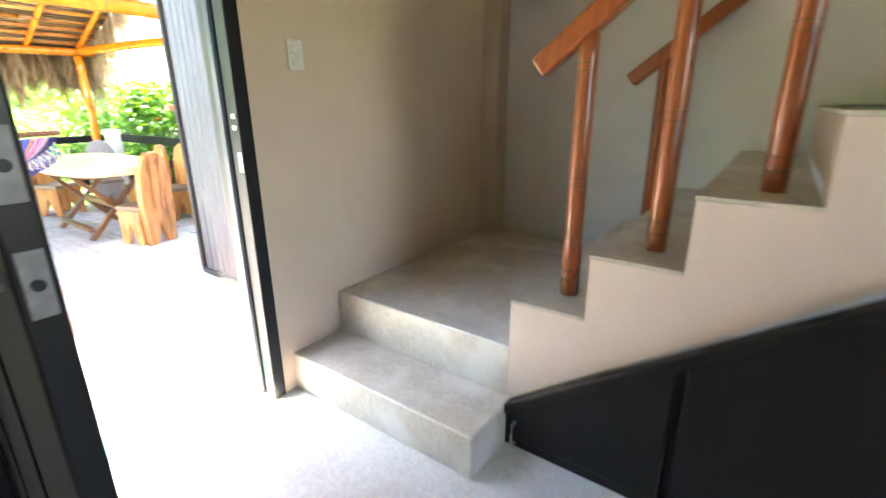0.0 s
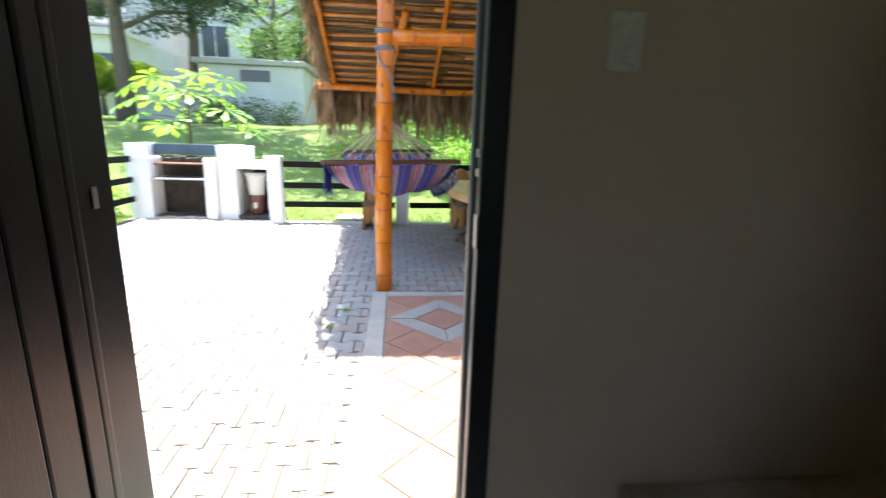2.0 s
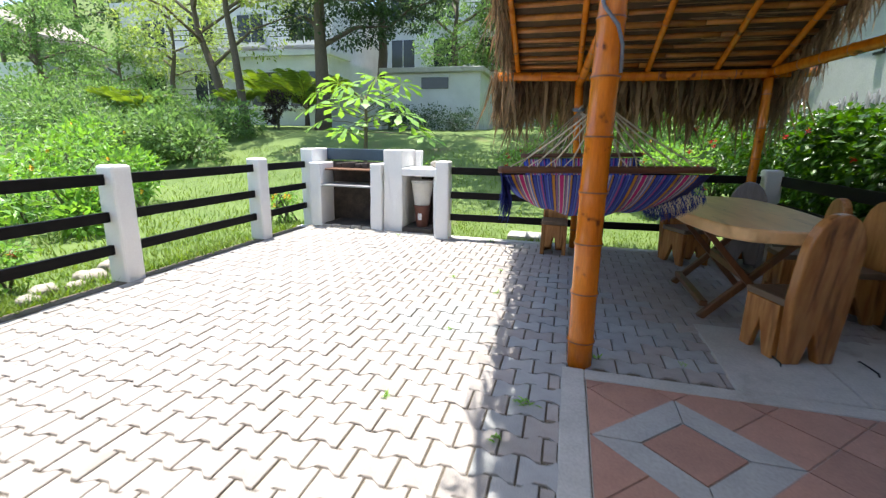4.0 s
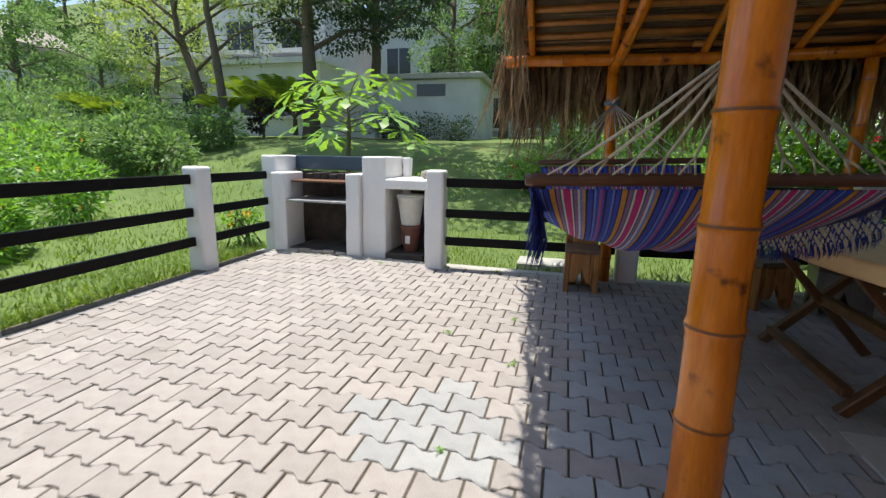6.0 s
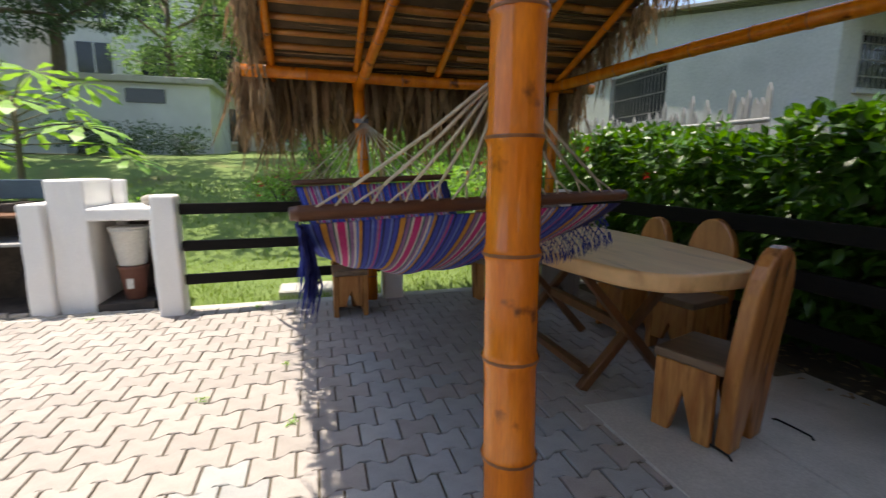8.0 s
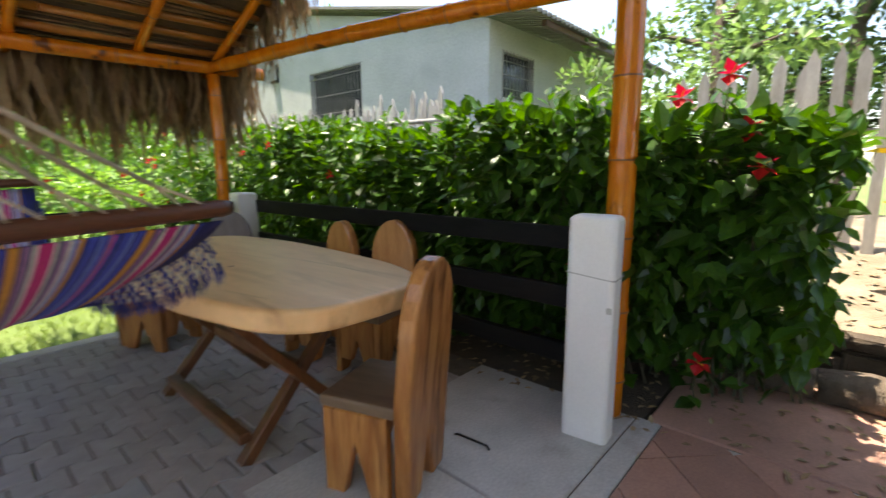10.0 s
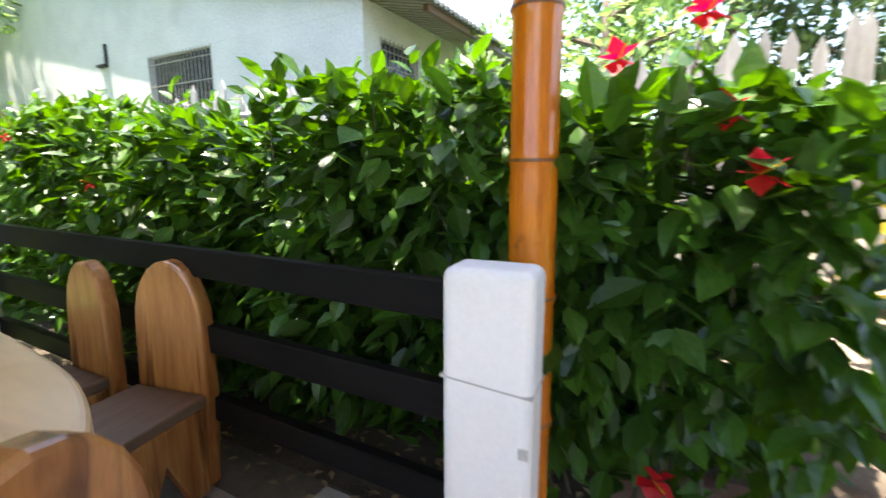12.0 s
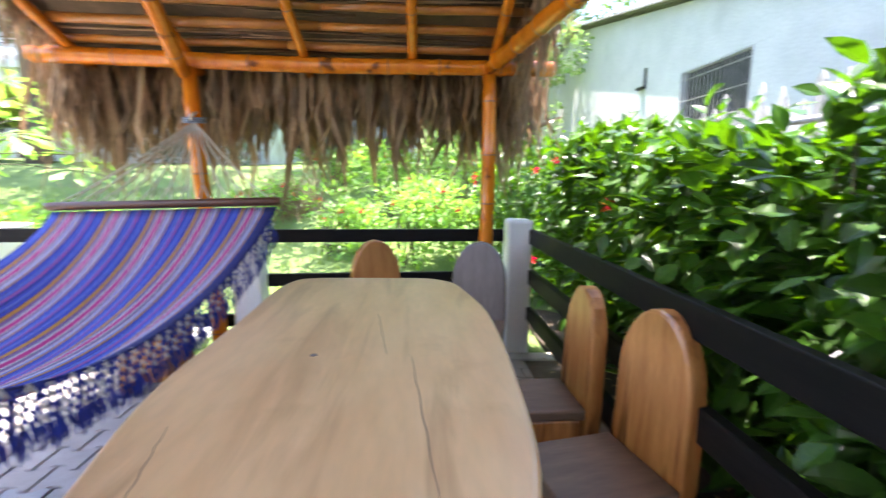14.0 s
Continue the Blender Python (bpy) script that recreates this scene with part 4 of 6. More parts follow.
def crack(pts, w):
    bm = bmesh.new()
    rows_ = []
    for i, (x, y) in enumerate(pts):
        k = w * (1 - abs(2 * i / (len(pts) - 1) - 1) ** 2) + .0006
        rows_.append((bm.verts.new((x - k, y, TZ + .0006)), bm.verts.new((x + k, y, TZ + .0006))))
    for a, b in zip(rows_, rows_[1:]):
        bm.faces.new((a[0], a[1], b[1], b[0]))
    return part("crack", bm, M_SEAT, tb, "dark drying crack along the grain")


for x0, y0, y1, w in ((.24, -.80, -.10, .0011), (.10, -.10, .35, .0007), (-.30, -.80, -.52, .0008)):
    crack([(x0 + .002 * math.sin(i * 1.7) + .0015 * math.sin(i * 3.1) - .06 * i / 14, y0 + (y1 - y0) * i / 14) for i in range(15)], w)


def slab_outline(w, h, notch=.22, foot=.11):
    half = w / 2
    o = [(-half * .86, 0), (-half * .86 + foot, 0), (0, notch), (half * .86 - foot, 0), (half * .86, 0), (half, h * .45), (half * .96, h * .72)]
    for i in range(1, 12):
        a = math.pi * i / 12
        o.append((half * .96 * math.cos(a), h * .72 + h * .28 * math.sin(a)))
    o += [(-half * .96, h * .72), (-half, h * .45)]
    return o


def chair(at, rz, m=M_CHAIR, h=0.99, w=0.40, label="varnished plank chair with rounded slab back and notched legs", deep=0.44, lean=0.03, skew=0.0):
    """Faces its local +y; the back slab stands at local y = 0."""
    t = thing("plank_chair", label, "chair", at, rz, "plank chairs round the garden table")
    bm = prism(bmesh.new(), slab_outline(w, h), -0.04, 0.035, "y", 0.014, 2)
    for v in bm.verts:
        v.co.y -= lean * max(v.co.z - .2, 0)
        v.co.x += skew * v.co.z
    part("backrest", bm, m, t)
    part("seat", boxed(-w / 2, w / 2, 0.037 - lean * .25, deep, 0.385, 0.435, 0.01, 2), M_SEAT, t, "worn grey-brown seat plank")
    for sx in (-1, 1):
        x0, x1 = sorted((sx * (w / 2 - .002), sx * (w / 2 - .05)))
        o = [(0.05, 0), (0.13, 0), (.02 + deep / 2, .24), (deep - .10, 0), (deep - .01, 0), (deep - .01, .384), (.05, .384)]
        part("leg", prism(bmesh.new(), o, x0, x1, "x", 0.006, 1), m, t)
    part("front_panel", prism(bmesh.new(), [(-w / 2 + .052, .10), (-.05, .10), (0, .24), (.05, .10), (w / 2 - .052, .10), (w / 2 - .052, .384), (-w / 2 + .052, .384)], deep - .055, deep - .01, "y", 0.005, 1), m, t)
    return t


chair((2.79, 5.752, 0), 19, h=1.015, w=0.40, deep=0.36, lean=0.10, skew=-.03)
chair((3.668, 6.865, 0), 102, w=0.38, h=.99)
chair((3.59, 7.38, 0), 92, w=0.34, h=.955)
chair((2.53, 8.64, 0), 205, w=.38, deep=.43)
chair((3.27, 8.58, 0), 165, M_CHAIR_GREY, label="weathered grey plank chair with rounded slab back")
chair((1.07, 8.60, 0), 180, h=0.86, w=.32, deep=.35)

# ---- barbecue ----
bq = thing("barbecue", "white-washed masonry barbecue with sooty firebox and grill shelves", "barbecue")


def rough_box(a, bev=0.02, sub=5):
    bm = boxed(*a, bevel=bev, seg=2)
    bmesh.ops.subdivide_edges(bm, edges=[e for e in bm.edges if e.calc_length() > .15], cuts=sub, use_grid_fill=True)
    for v in bm.verts:
        v.co += Vector((noise.noise(v.co * 9), noise.noise(v.co * 9 + Vector((5, 0, 0))), 0)) * .013
    return bm


part("side_wall", rough_box((-3.02, -2.80, 9.10, 9.72, -.08, 1.235)), M_WHITEPAINT, bq)
part("front_pier", rough_box((-2.79, -2.59, 8.955, 9.40, -.08, 1.025)), M_WHITEPAINT, bq)
part("front_pier", rough_box((-1.745, -1.555, 8.955, 9.40, -.08, 1.03)), M_WHITEPAINT, bq)
part("chimney_block", rough_box((-1.55, -1.24, 9.02, 9.66, -.08, 1.245)), M_WHITEPAINT, bq)
part("back_wall", rough_box((-2.798, -1.56, 9.60, 9.72, -.08, 1.02)), M_SOOT, bq, "soot-blackened brick back wall")
part("back_panel", boxed(-2.795, -1.555, 9.56, 9.72, 1.05, 1.235, 0.006), M_BLUETILE, bq, "dark blue glossy panel")
part("hearth", rough_box((-2.585, -1.75, 8.99, 9.58, -.08, 0.06)), M_SOOT, bq)
for i in range(5):
    part("hearth_stone", rough_box((-2.58 + i * .168, -2.42 + i * .168, 8.93, 8.985, -.06, .05 + .012 * (i % 2)), .015, 2), M_ROCK, bq)
part("shelf", boxed(-2.60, -1.74, 8.98, 9.58, 0.655, 0.683, 0.004), M_SHEET, bq, "ash-grey sheet metal shelf")
part("shelf", boxed(-2.60, -1.74, 9.10, 9.58, 0.90, 0.925, 0.004), M_RUST, bq, "rusty grill shelf")
for i in range(7):
    part("brick", rough_box((-2.57 + i * .118, -2.465 + i * .118, 9.42, 9.58, 0.93, 1.0 + .012 * (i % 3)), .012, 1), M_SOOT, bq)
part("side_wall", rough_box((-1.235, -1.13, 9.60, 9.72, -.08, 1.235)), M_WHITEPAINT, bq)
part("counter", rough_box((-1.235, -.665, 8.98, 9.72, 0.865, 0.985)), M_WHITEPAINT, bq)
part("side_wall", rough_box((-.76, -.67, 9.06, 9.72, -.08, 0.862)), M_WHITEPAINT, bq)
part("niche_back", boxed(-1.235, -.765, 9.64, 9.72, -.08, 0.862), M_SOOT, bq)
part("niche_floor", boxed(-1.235, -.765, 9.0, 9.635, -.08, 0.07), M_SOOT, bq)
st = single("stone", bmesh.new(), M_ROCK, "small rounded pale stone on the barbecue counter", "stone")
bm = bmesh.new()
bmesh.ops.create_icosphere(bm, subdivisions=3, radius=1)
for v in bm.verts:
    q = 1 + .15 * noise.noise(v.co * 1.6)
    v.co = Vector((v.co.x * .075 * q - .80, v.co.y * .06 * q + 9.3, v.co.z * .055 * q + 1.037))
bm.to_mesh(st.data)
bm.free()
st.data.polygons.foreach_set("use_smooth", [True] * len(st.data.polygons))


def lathe(prof, n=24):
    bm = bmesh.new()
    tube(bm, [(0, 0, z) for z, _ in prof], [r for _, r in prof], n, True)
    return bm


pot = thing("flower_pot", "brown plastic pot with a paper label", "pot", (-.98, 9.22, 0.07))
part("body", lathe([(0, .085), (.01, .09), (.30, .125), (.315, .135), (.34, .135)]), M_POT, pot, smooth=True)
part("label", boxed(-.03, .03, -.128, -.121, .12, .22), M_PAPER, pot, "small white label")
bk = thing("bucket", "off-white plastic bucket stacked on a pot", "bucket", (-.98, 9.22, 0.411))
part("body", lathe([(0, .115), (.02, .12), (.33, .165), (.335, .175), (.36, .175), (.362, .165)]), M_BUCKET, bk, smooth=True)
part("rim", lathe([(.363, .165), (.366, .176), (.378, .176), (.381, .165)]), M_BUCKET, bk, smooth=True)

# slab under the near chair and flat stepping stone on the lawn
single("stepping_slab", boxed(0.35, 0.95, 9.35, 9.75, -0.1, 0.0, 0.015), M_CONCRETE, "flat pale stone slab lying in the grass", "slab")
for i in range(9):
    bm = bmesh.new()
    bmesh.ops.create_icosphere(bm, subdivisions=2, radius=1)
    s = U(.07, .13)
    c = Vector((-3.35 + U(-.25, .15), 5.0 + i * .14 + U(-.1, .1), -.02))
    for v in bm.verts:
        q = 1 + .35 * noise.noise(v.co * 1.5 + c * 9)
        v.co = c + Vector((v.co.x * s * q, v.co.y * s * q, v.co.z * s * .7 * q))
    single("border_stone", bm, M_ROCK, "pale rough border stone beside the patio", "stone", "border stones", smooth=True)

# flat broken stones and dirt between the pavers and the barbecue
for i in range(16):
    bm = bmesh.new()
    bmesh.ops.create_icosphere(bm, subdivisions=2, radius=1)
    a, c = U(.05, .10), Vector((-2.75 + i * .135 + U(-.03, .03), 8.90 + U(-.02, .03), .004))
    for v in bm.verts:
        q = 1 + .35 * noise.noise(v.co * 1.7 + c * 7)
        v.co = c + Vector((v.co.x * a * q, v.co.y * .045 * q, v.co.z * .02 * q))
    single("edge_stone", bm, M_ROCK, "flat broken stone along the barbecue foot", "stone", "barbecue edge stones", smooth=True)

# ---- planting ----
def leaf_mass(name, P, D, size, material, parent, template=LEAF4, width=1.0, label="", droop=0.0):
    n = len(P)
    D = np.asarray(D, float).copy()
    D[:, 2] -= droop
    v, f = scatter(template, P, D, size if np.ndim(size) else size * rng.uniform(.6, 1.25, n), width)
    ob = raw(name, v, f, material, parent, label)
    tagged(ob, kind="stuff")
    return ob


def flower(parent, c, m, r=0.05, aim=(-1, -.4, .3), n=5):
    P = np.tile(np.asarray(c, float), (n, 1))
    a = Vector(aim).normalized()
    u = a.cross(Vector((0, 0, 1))).normalized()
    w = a.cross(u)
    D = np.array([tuple(.55 * a + math.cos(2 * math.pi * i / n) * u + math.sin(2 * math.pi * i / n) * w) for i in range(n)])
    v, f = scatter(LEAF4, P, D, r * 1.3, 1.6, np.zeros(n))
    fl = raw("flower", v, f, m, parent, "open red flower" if m is M_RED else "small yellow flower")
    if m is M_RED:
        part("stamen", tube(bmesh.new(), [Vector(c), Vector(c) + a * r * 1.6], [.004, .003], 5), M_YELLOW, fl)
    return fl


def stems(bm, base, n, h, spread, r=0.009):
    for _ in range(n):
        b = Vector(base) + Vector((U(-.2, .2), U(-.2, .2), 0))
        t = Vector(base) + Vector((U(-spread, spread), U(-spread, spread), h * U(.65, 1)))
        m = b.lerp(t, .5) + Vector((U(-.08, .08), U(-.08, .08), .05))
        tube(bm, [b, m, t], [r, r * .8, r * .35], 5)
    return bm


single_leaf = None


def hibiscus(y0, y1, x0, x1, top, n, near, label, size=0.115, flowers=2, inner=1.0):
    """One length of hedge: stems, a mass of leaves, single large leaves on the patio side, flowers."""
    global single_leaf
    cx, cy = (x0 + x1) / 2, (y0 + y1) / 2
    t = thing("hibiscus_bush", label, "bush", (cx, cy, 0), 0, "hibiscus hedge")
    t.matrix_world = Matrix.Identity(4)
    bm = bmesh.new()
    for _ in range(5):
        stems(bm, (cx + U(.0, .3), U(y0, y1), -.05), 5, top, .4)
    part("branching", bm, M_STEM, t)
    u = rng.random(n)
    P = np.empty((n, 3))
    P[:, 1] = rng.uniform(y0 - .12, y1 + .12, n)
    zz = rng.random(n) ** .75
    lump = .22 * np.sin(P[:, 1] * 2.9 + 1) * np.sin(zz * 5 + P[:, 1]) + .10 * np.sin(P[:, 1] * 7.3)
    tp = top + .07 * np.sin(P[:, 1] * 3.1 + .6) + .06 * np.sin(P[:, 1] * 8)
    P[:, 2] = .26 + zz * (tp - .26)
    front = x0 - lump * .6 + .15 * (1 - np.sin(zz * 3.0)) + .06 * zz ** 4
    depth = rng.random(n) ** 2.2 * (x1 - x0)
    P[:, 0] = front + depth
    topm = u < .30
    P[topm, 0] = rng.uniform(x0 - .08, x1, topm.sum())
    P[topm, 2] = tp[topm] - rng.random(topm.sum()) ** 2 * .35
    shoot = u > .955
    P[shoot, 2] = tp[shoot] - rng.random(shoot.sum()) * .05
    D = np.stack([rng.normal(-.6, .45, n), rng.normal(0, .6, n), rng.normal(-.5, .45, n)], 1)
    D[topm | shoot] = np.stack([rng.normal(-.1, .7, (topm | shoot).sum()), rng.normal(0, .7, (topm | shoot).sum()), rng.normal(.45, .4, (topm | shoot).sum())], 1)
    leaf_mass("foliage", P, D, size, M_LEAF, t, LEAF, .95, "glossy dark green leaves")
    # upright shoots that break the top line
    Q, E = [], []
    for _ in range(7):
        b0 = Vector((U(x0 + .02, x0 + .5), U(y0, y1), top - .2))
        t0 = b0 + Vector((U(-.08, .05), U(-.06, .06), U(.26, .40)))
        part("shoot", tube(bmesh.new(), [b0, b0.lerp(t0, .5) + Vector((U(-.01, .01), 0, 0)), t0], [.005, .004, .002], 5), M_STEM, t)
        for k in range(9):
            a = k * 2.4
            Q.append(tuple(b0.lerp(t0, .25 + .75 * k / 8)))
            E.append((math.cos(a), math.sin(a), .35 + .5 * k / 8))
    leaf_mass("shoot_leaves", np.array(Q), np.array(E), size * .85, M_LEAF, t, LEAF, .95)
    # dark inner leaves that close the hedge
    k = int(n * inner)
    Q = np.stack([rng.uniform(x0 + .25, x1, k), rng.uniform(y0, y1, k), rng.uniform(.08, top - .3, k)], 1)
    leaf_mass("inner_foliage", Q, rng.normal(size=(k, 3)), size * 1.5, M_LEAF, t)
    if single_leaf is None:
        v, f = scatter(LEAF, np.zeros((1, 3)), np.array([[0, 1.0, 0]]), 1.0, 1.0, np.zeros(1))
        single_leaf = raw("leaf", v, f, M_LEAF_ONE).data
        bpy.data.objects.remove(bpy.data.objects["leaf"])
    for _ in range(near):
        lf = new("leaf", single_leaf)
        lf.parent = t
        y = U(y0, y1)
        z = U(.75, top - .05)
        s = size * U(.9, 1.35)
        lf.matrix_basis = pose(x0 - U(.0, .12), y, z, U(-50, 5), U(-35, 35), U(20, 160)) @ Matrix.Diagonal((s, s, s, 1))
    for _ in range(flowers):
        flower(t, (x0 - U(.04, .10), U(y0, y1), U(.6, top)), M_RED, .045)
    return t


HB = "dense green hibiscus bush with red flowers"
hibiscus(4.60, 5.35, 4.20, 4.75, 1.50, 1350, 65, HB, .15, 0, .25)
hibiscus(5.25, 6.3, 4.02, 4.9, 1.64, 2100, 55, HB, .13, 1, .65)
hibiscus(6.3, 7.5, 3.98, 5.1, 1.60, 2500, 50, HB, .125, 0)
hibiscus(7.5, 8.9, 3.98, 5.1, 1.66, 2500, 30, HB, .115, 1)
hibiscus(8.9, 10.4, 4.0, 5.2, 1.75, 2400, 0, HB, .10, 3)
hibiscus(10.4, 12.2, 3.7, 5.2, 1.62, 2400, 0, HB, .10, 4)
fb = bpy.data.objects["hibiscus_bush"]
for c in ((4.10, 4.80, 1.34), (4.10, 4.96, 1.77), (4.22, 5.20, 1.70), (4.25, 4.89, 1.52), (4.2, 5.0, 0.29)):
    flower(fb, c, M_RED, .062)
    cv_ = Vector(c)
    part("shoot", tube(bmesh.new(), [cv_ + Vector((.18, .02, -.42)), cv_ + Vector((.08, .03, -.2)), cv_], [.007, .005, .003], 5), M_STEM, fb)
    n = 14
    Q = np.array([tuple(cv_ + Vector((.10 + U(-.04, .08), U(-.07, .07), -U(.02, .36)))) for _ in range(n)])
    leaf_mass("shoot_leaves", Q, np.stack([rng.normal(-.3, .6, n), rng.normal(0, .8, n), rng.normal(-.1, .4, n)], 1), .13, M_LEAF, fb, LEAF, .95)


def shrub(at, r, h, n, size, m, label, name="shrub", template=LEAF4, clump=9, flowers=0, fm=None, group=""):
    t = thing(name, label, "shrub", at, 0, group)
    t.matrix_world = Matrix.Identity(4)
    part("branching", stems(bmesh.new(), at, 9, h * .85, r * .6, .016), M_STEM, t)
    cs = [(at[0] + U(-.6, .6) * r, at[1] + U(-.6, .6) * r, at[2] + h * U(.25, .82)) for _ in range(clump)]
    P, D = clumps(cs, [r * U(.32, .55) for _ in cs], n // clump)
    P[:, 2] = np.maximum(P[:, 2], at[2] + .03)
    leaf_mass("foliage", P, D, size, m, t, template)
    for _ in range(flowers):
        i = int(rng.integers(len(P)))
        flower(t, P[i] + (0.0, -.05, .03), fm, .05, (0, -1, .4))
    return t


def gz_at(x, y):
    return float(ground_z(np.array(x), np.array(y)))


def sh_at(x, y, *a, **k):
    return shrub((x, y, gz_at(x, y)), *a, **k)


# low shrubs beyond the left fence
for (x, y, r, h) in ((-4.4, 4.3, .85, 1.25), (-5.4, 5.3, 1.0, 1.35), (-6.5, 6.4, 1.1, 1.4), (-7.8, 7.9, 1.2, 1.45), (-6.2, 7.9, .7, .9), (-9.3, 9.6, 1.3, 1.6), (-7.6, 10.0, 1.0, 1.1), (-11.2, 11.5, 1.4, 1.7)):
    sh_at(x, y, r, h, 1500, .125, M_LEAF_LIGHT, "bright green leafy shrub with a few yellow flowers", flowers=5, fm=M_YELLOW, group="garden shrubs")
sh_at(-3.9, 5.2, .35, .5, 300, .08, M_LEAF_LIGHT, "small bright green plant with red flowers", flowers=4, fm=M_RED, group="garden shrubs")
sh_at(-3.6, 9.4, .35, .7, 350, .08, M_LEAF_LIGHT, "small green plant with yellow flowers", flowers=5, fm=M_YELLOW, group="garden shrubs")
for (x, y, r, h) in ((-10.0, 14.2, 1.5, 1.7), (-12.0, 14.6, 1.7, 1.9), (-14.2, 14.8, 1.9, 1.9), (-16.5, 15.5, 2.1, 2.2), (-19.0, 16.5, 2.3, 2.3), (-10.9, 16.4, 1.5, 1.9), (-13.5, 17.4, 1.8, 2.0), (-16.5, 18.6, 2.2, 2.6), (-20.5, 19.5, 2.4, 3.0)):
    sh_at(x, y, r, h * .62, 1900, .17, M_LEAF_TREE, "rounded dense dark green shrub on the slope", group="slope shrubs")
for (x, y, r, h) in ((-22, 18.5, 2.4, 3.0), (-25, 21, 3.0, 4.2), (-19, 21, 2.2, 2.6), (-28.5, 19, 3.0, 3.6)):
    sh_at(x, y, r, h * .6, 2400, .20, M_LEAF_TREE, "tall bushy green shrub below the far building", group="slope shrubs")
sh_at(-11.3, 20.6, .95, 1.7, 1200, .13, M_LEAF_RED, "dark reddish-brown leafed bush", group="slope shrubs")
for (x, y, r, h) in ((-6.9, 22.9, 1.0, .95), (-5.2, 22.6, 1.2, 1.05), (-3.6, 22.3, 1.1, 1.0)):
    sh_at(x, y, r, h, 1500, .10, M_LEAF_DARK, "low dark hedge against the white wall", group="slope shrubs")
sh_at(-1.9, 11.4, .75, .95, 1100, .10, M_LEAF_LIGHT, "leafy green bush with yellow flowers behind the barbecue", flowers=7, fm=M_YELLOW, group="garden shrubs")
sh_at(-3.6, 11.2, .55, .75, 600, .10, M_LEAF_LIGHT, "leafy green bush with yellow flowers behind the barbecue", flowers=4, fm=M_YELLOW, group="garden shrubs")
for (x, y, r, h, n) in ((1.5, 12.4, .8, 1.2, 1400), (2.7, 11.9, .9, 1.3, 1600), (3.6, 11.6, .8, 1.35, 1500), (.2, 13.6, .7, .9, 900)):
    sh_at(x, y, r, h, n, .09, M_LEAF_LIGHT, "sunlit green bush with red flowers behind the fence", flowers=7, fm=M_RED, group="garden shrubs")
tuft = thing("dry_grass_tuft", "tuft of tall dry straw-coloured grass", "grass")
P = np.stack([rng.normal(.4, .25, 500), rng.normal(14.5, .25, 500), np.zeros(500)], 1)
P[:, 2] = ground_z(P[:, 0], P[:, 1]) - .03
leaf_mass("blade_mass", P, np.stack([rng.normal(0, .4, 500), rng.normal(0, .4, 500), np.ones(500)], 1), .8, M_LITTER, tuft, STRIP, .02)


# papaya
def palmate(n=7):
    v, f = [(0, 0, 0)], []
    for i in range(n):
        a = math.radians(-125 + 250 * i / (n - 1))
        L = 1.0 - .25 * abs(i - (n - 1) / 2) / (n / 2)
        ribs = ((-.09, .30, .03), (-.20, .50, .01), (-.13, .60, 0), (-.19, .80, -.04), (0, 1, -.13), (.19, .80, -.04), (.13, .60, 0), (.20, .50, .01), (.09, .30, .03))
        for da, s, z in ribs:
            v.append((L * s * math.sin(a + da), L * s * math.cos(a + da), z))
        k = 1 + i * 9
        f += [(0, k, k + 8), (k, k + 1, k + 7, k + 8), (k + 1, k + 2, k + 6, k + 7), (k + 2, k + 3, k + 5, k + 6), (k + 3, k + 4, k + 5)]
    return np.array(v) * (1, 1, 1), f


PALMATE = palmate()
pap = thing("papaya_tree", "young papaya tree with large lobed light green leaves", "tree", (-3.15, 11.9, 0))
pap.matrix_world = Matrix.Identity(4)
part("trunk", tube(bmesh.new(), [(-3.15, 11.9, .1), (-3.16, 11.9, .9), (-3.13, 11.9, 1.6), (-3.12, 11.9, 2.30)], [.055, .05, .04, .03], 10), M_BARK, pap, smooth=True)
for i in range(20):
    a = i * 2.399
    el = -.30 + 1.2 * (i / 20)
    L = U(.95, 1.4) * (1 - .35 * i / 20)
    b = Vector((-3.13, 11.9, 1.55 + .72 * i / 20))
    d = Vector((math.cos(a) * math.cos(el * .8), math.sin(a) * math.cos(el * .8), math.sin(el * .8) * .75 + .12))
    e = b + d * L
    pet = part("leaf_stalk", tube(bmesh.new(), [b, b.lerp(e, .5) + Vector((0, 0, .03)), e], [.012, .010, .007], 6), M_STEM, pap)
    v, f = scatter(PALMATE, np.array([tuple(e)]), np.array([(d.x, d.y, -U(.1, .7))]), U(.46, .66), 1.0, np.array([U(-.3, .3)]))
    raw("leaf", v, f, M_PAPAYA, pet)

# croton
cr = thing("croton", "yellow and orange croton plant in sunlight", "shrub", (5.5, 3.55, 0))
cr.matrix_world = Matrix.Identity(4)
part("branching", stems(bmesh.new(), (5.5, 3.52, 0), 10, 1.2, .18, .012), M_STEM, cr)
n = 400
P = np.stack([rng.normal(5.5, .24, n), rng.normal(3.42, .24, n), rng.uniform(.45, 1.80, n)], 1)
D = P - (5.5, 3.42, 0)
D[:, 2] = rng.normal(.35, .4, n)
leaf_mass("foliage", P, D, .33, M_CROTON, cr, LEAF, .72, droop=.12)


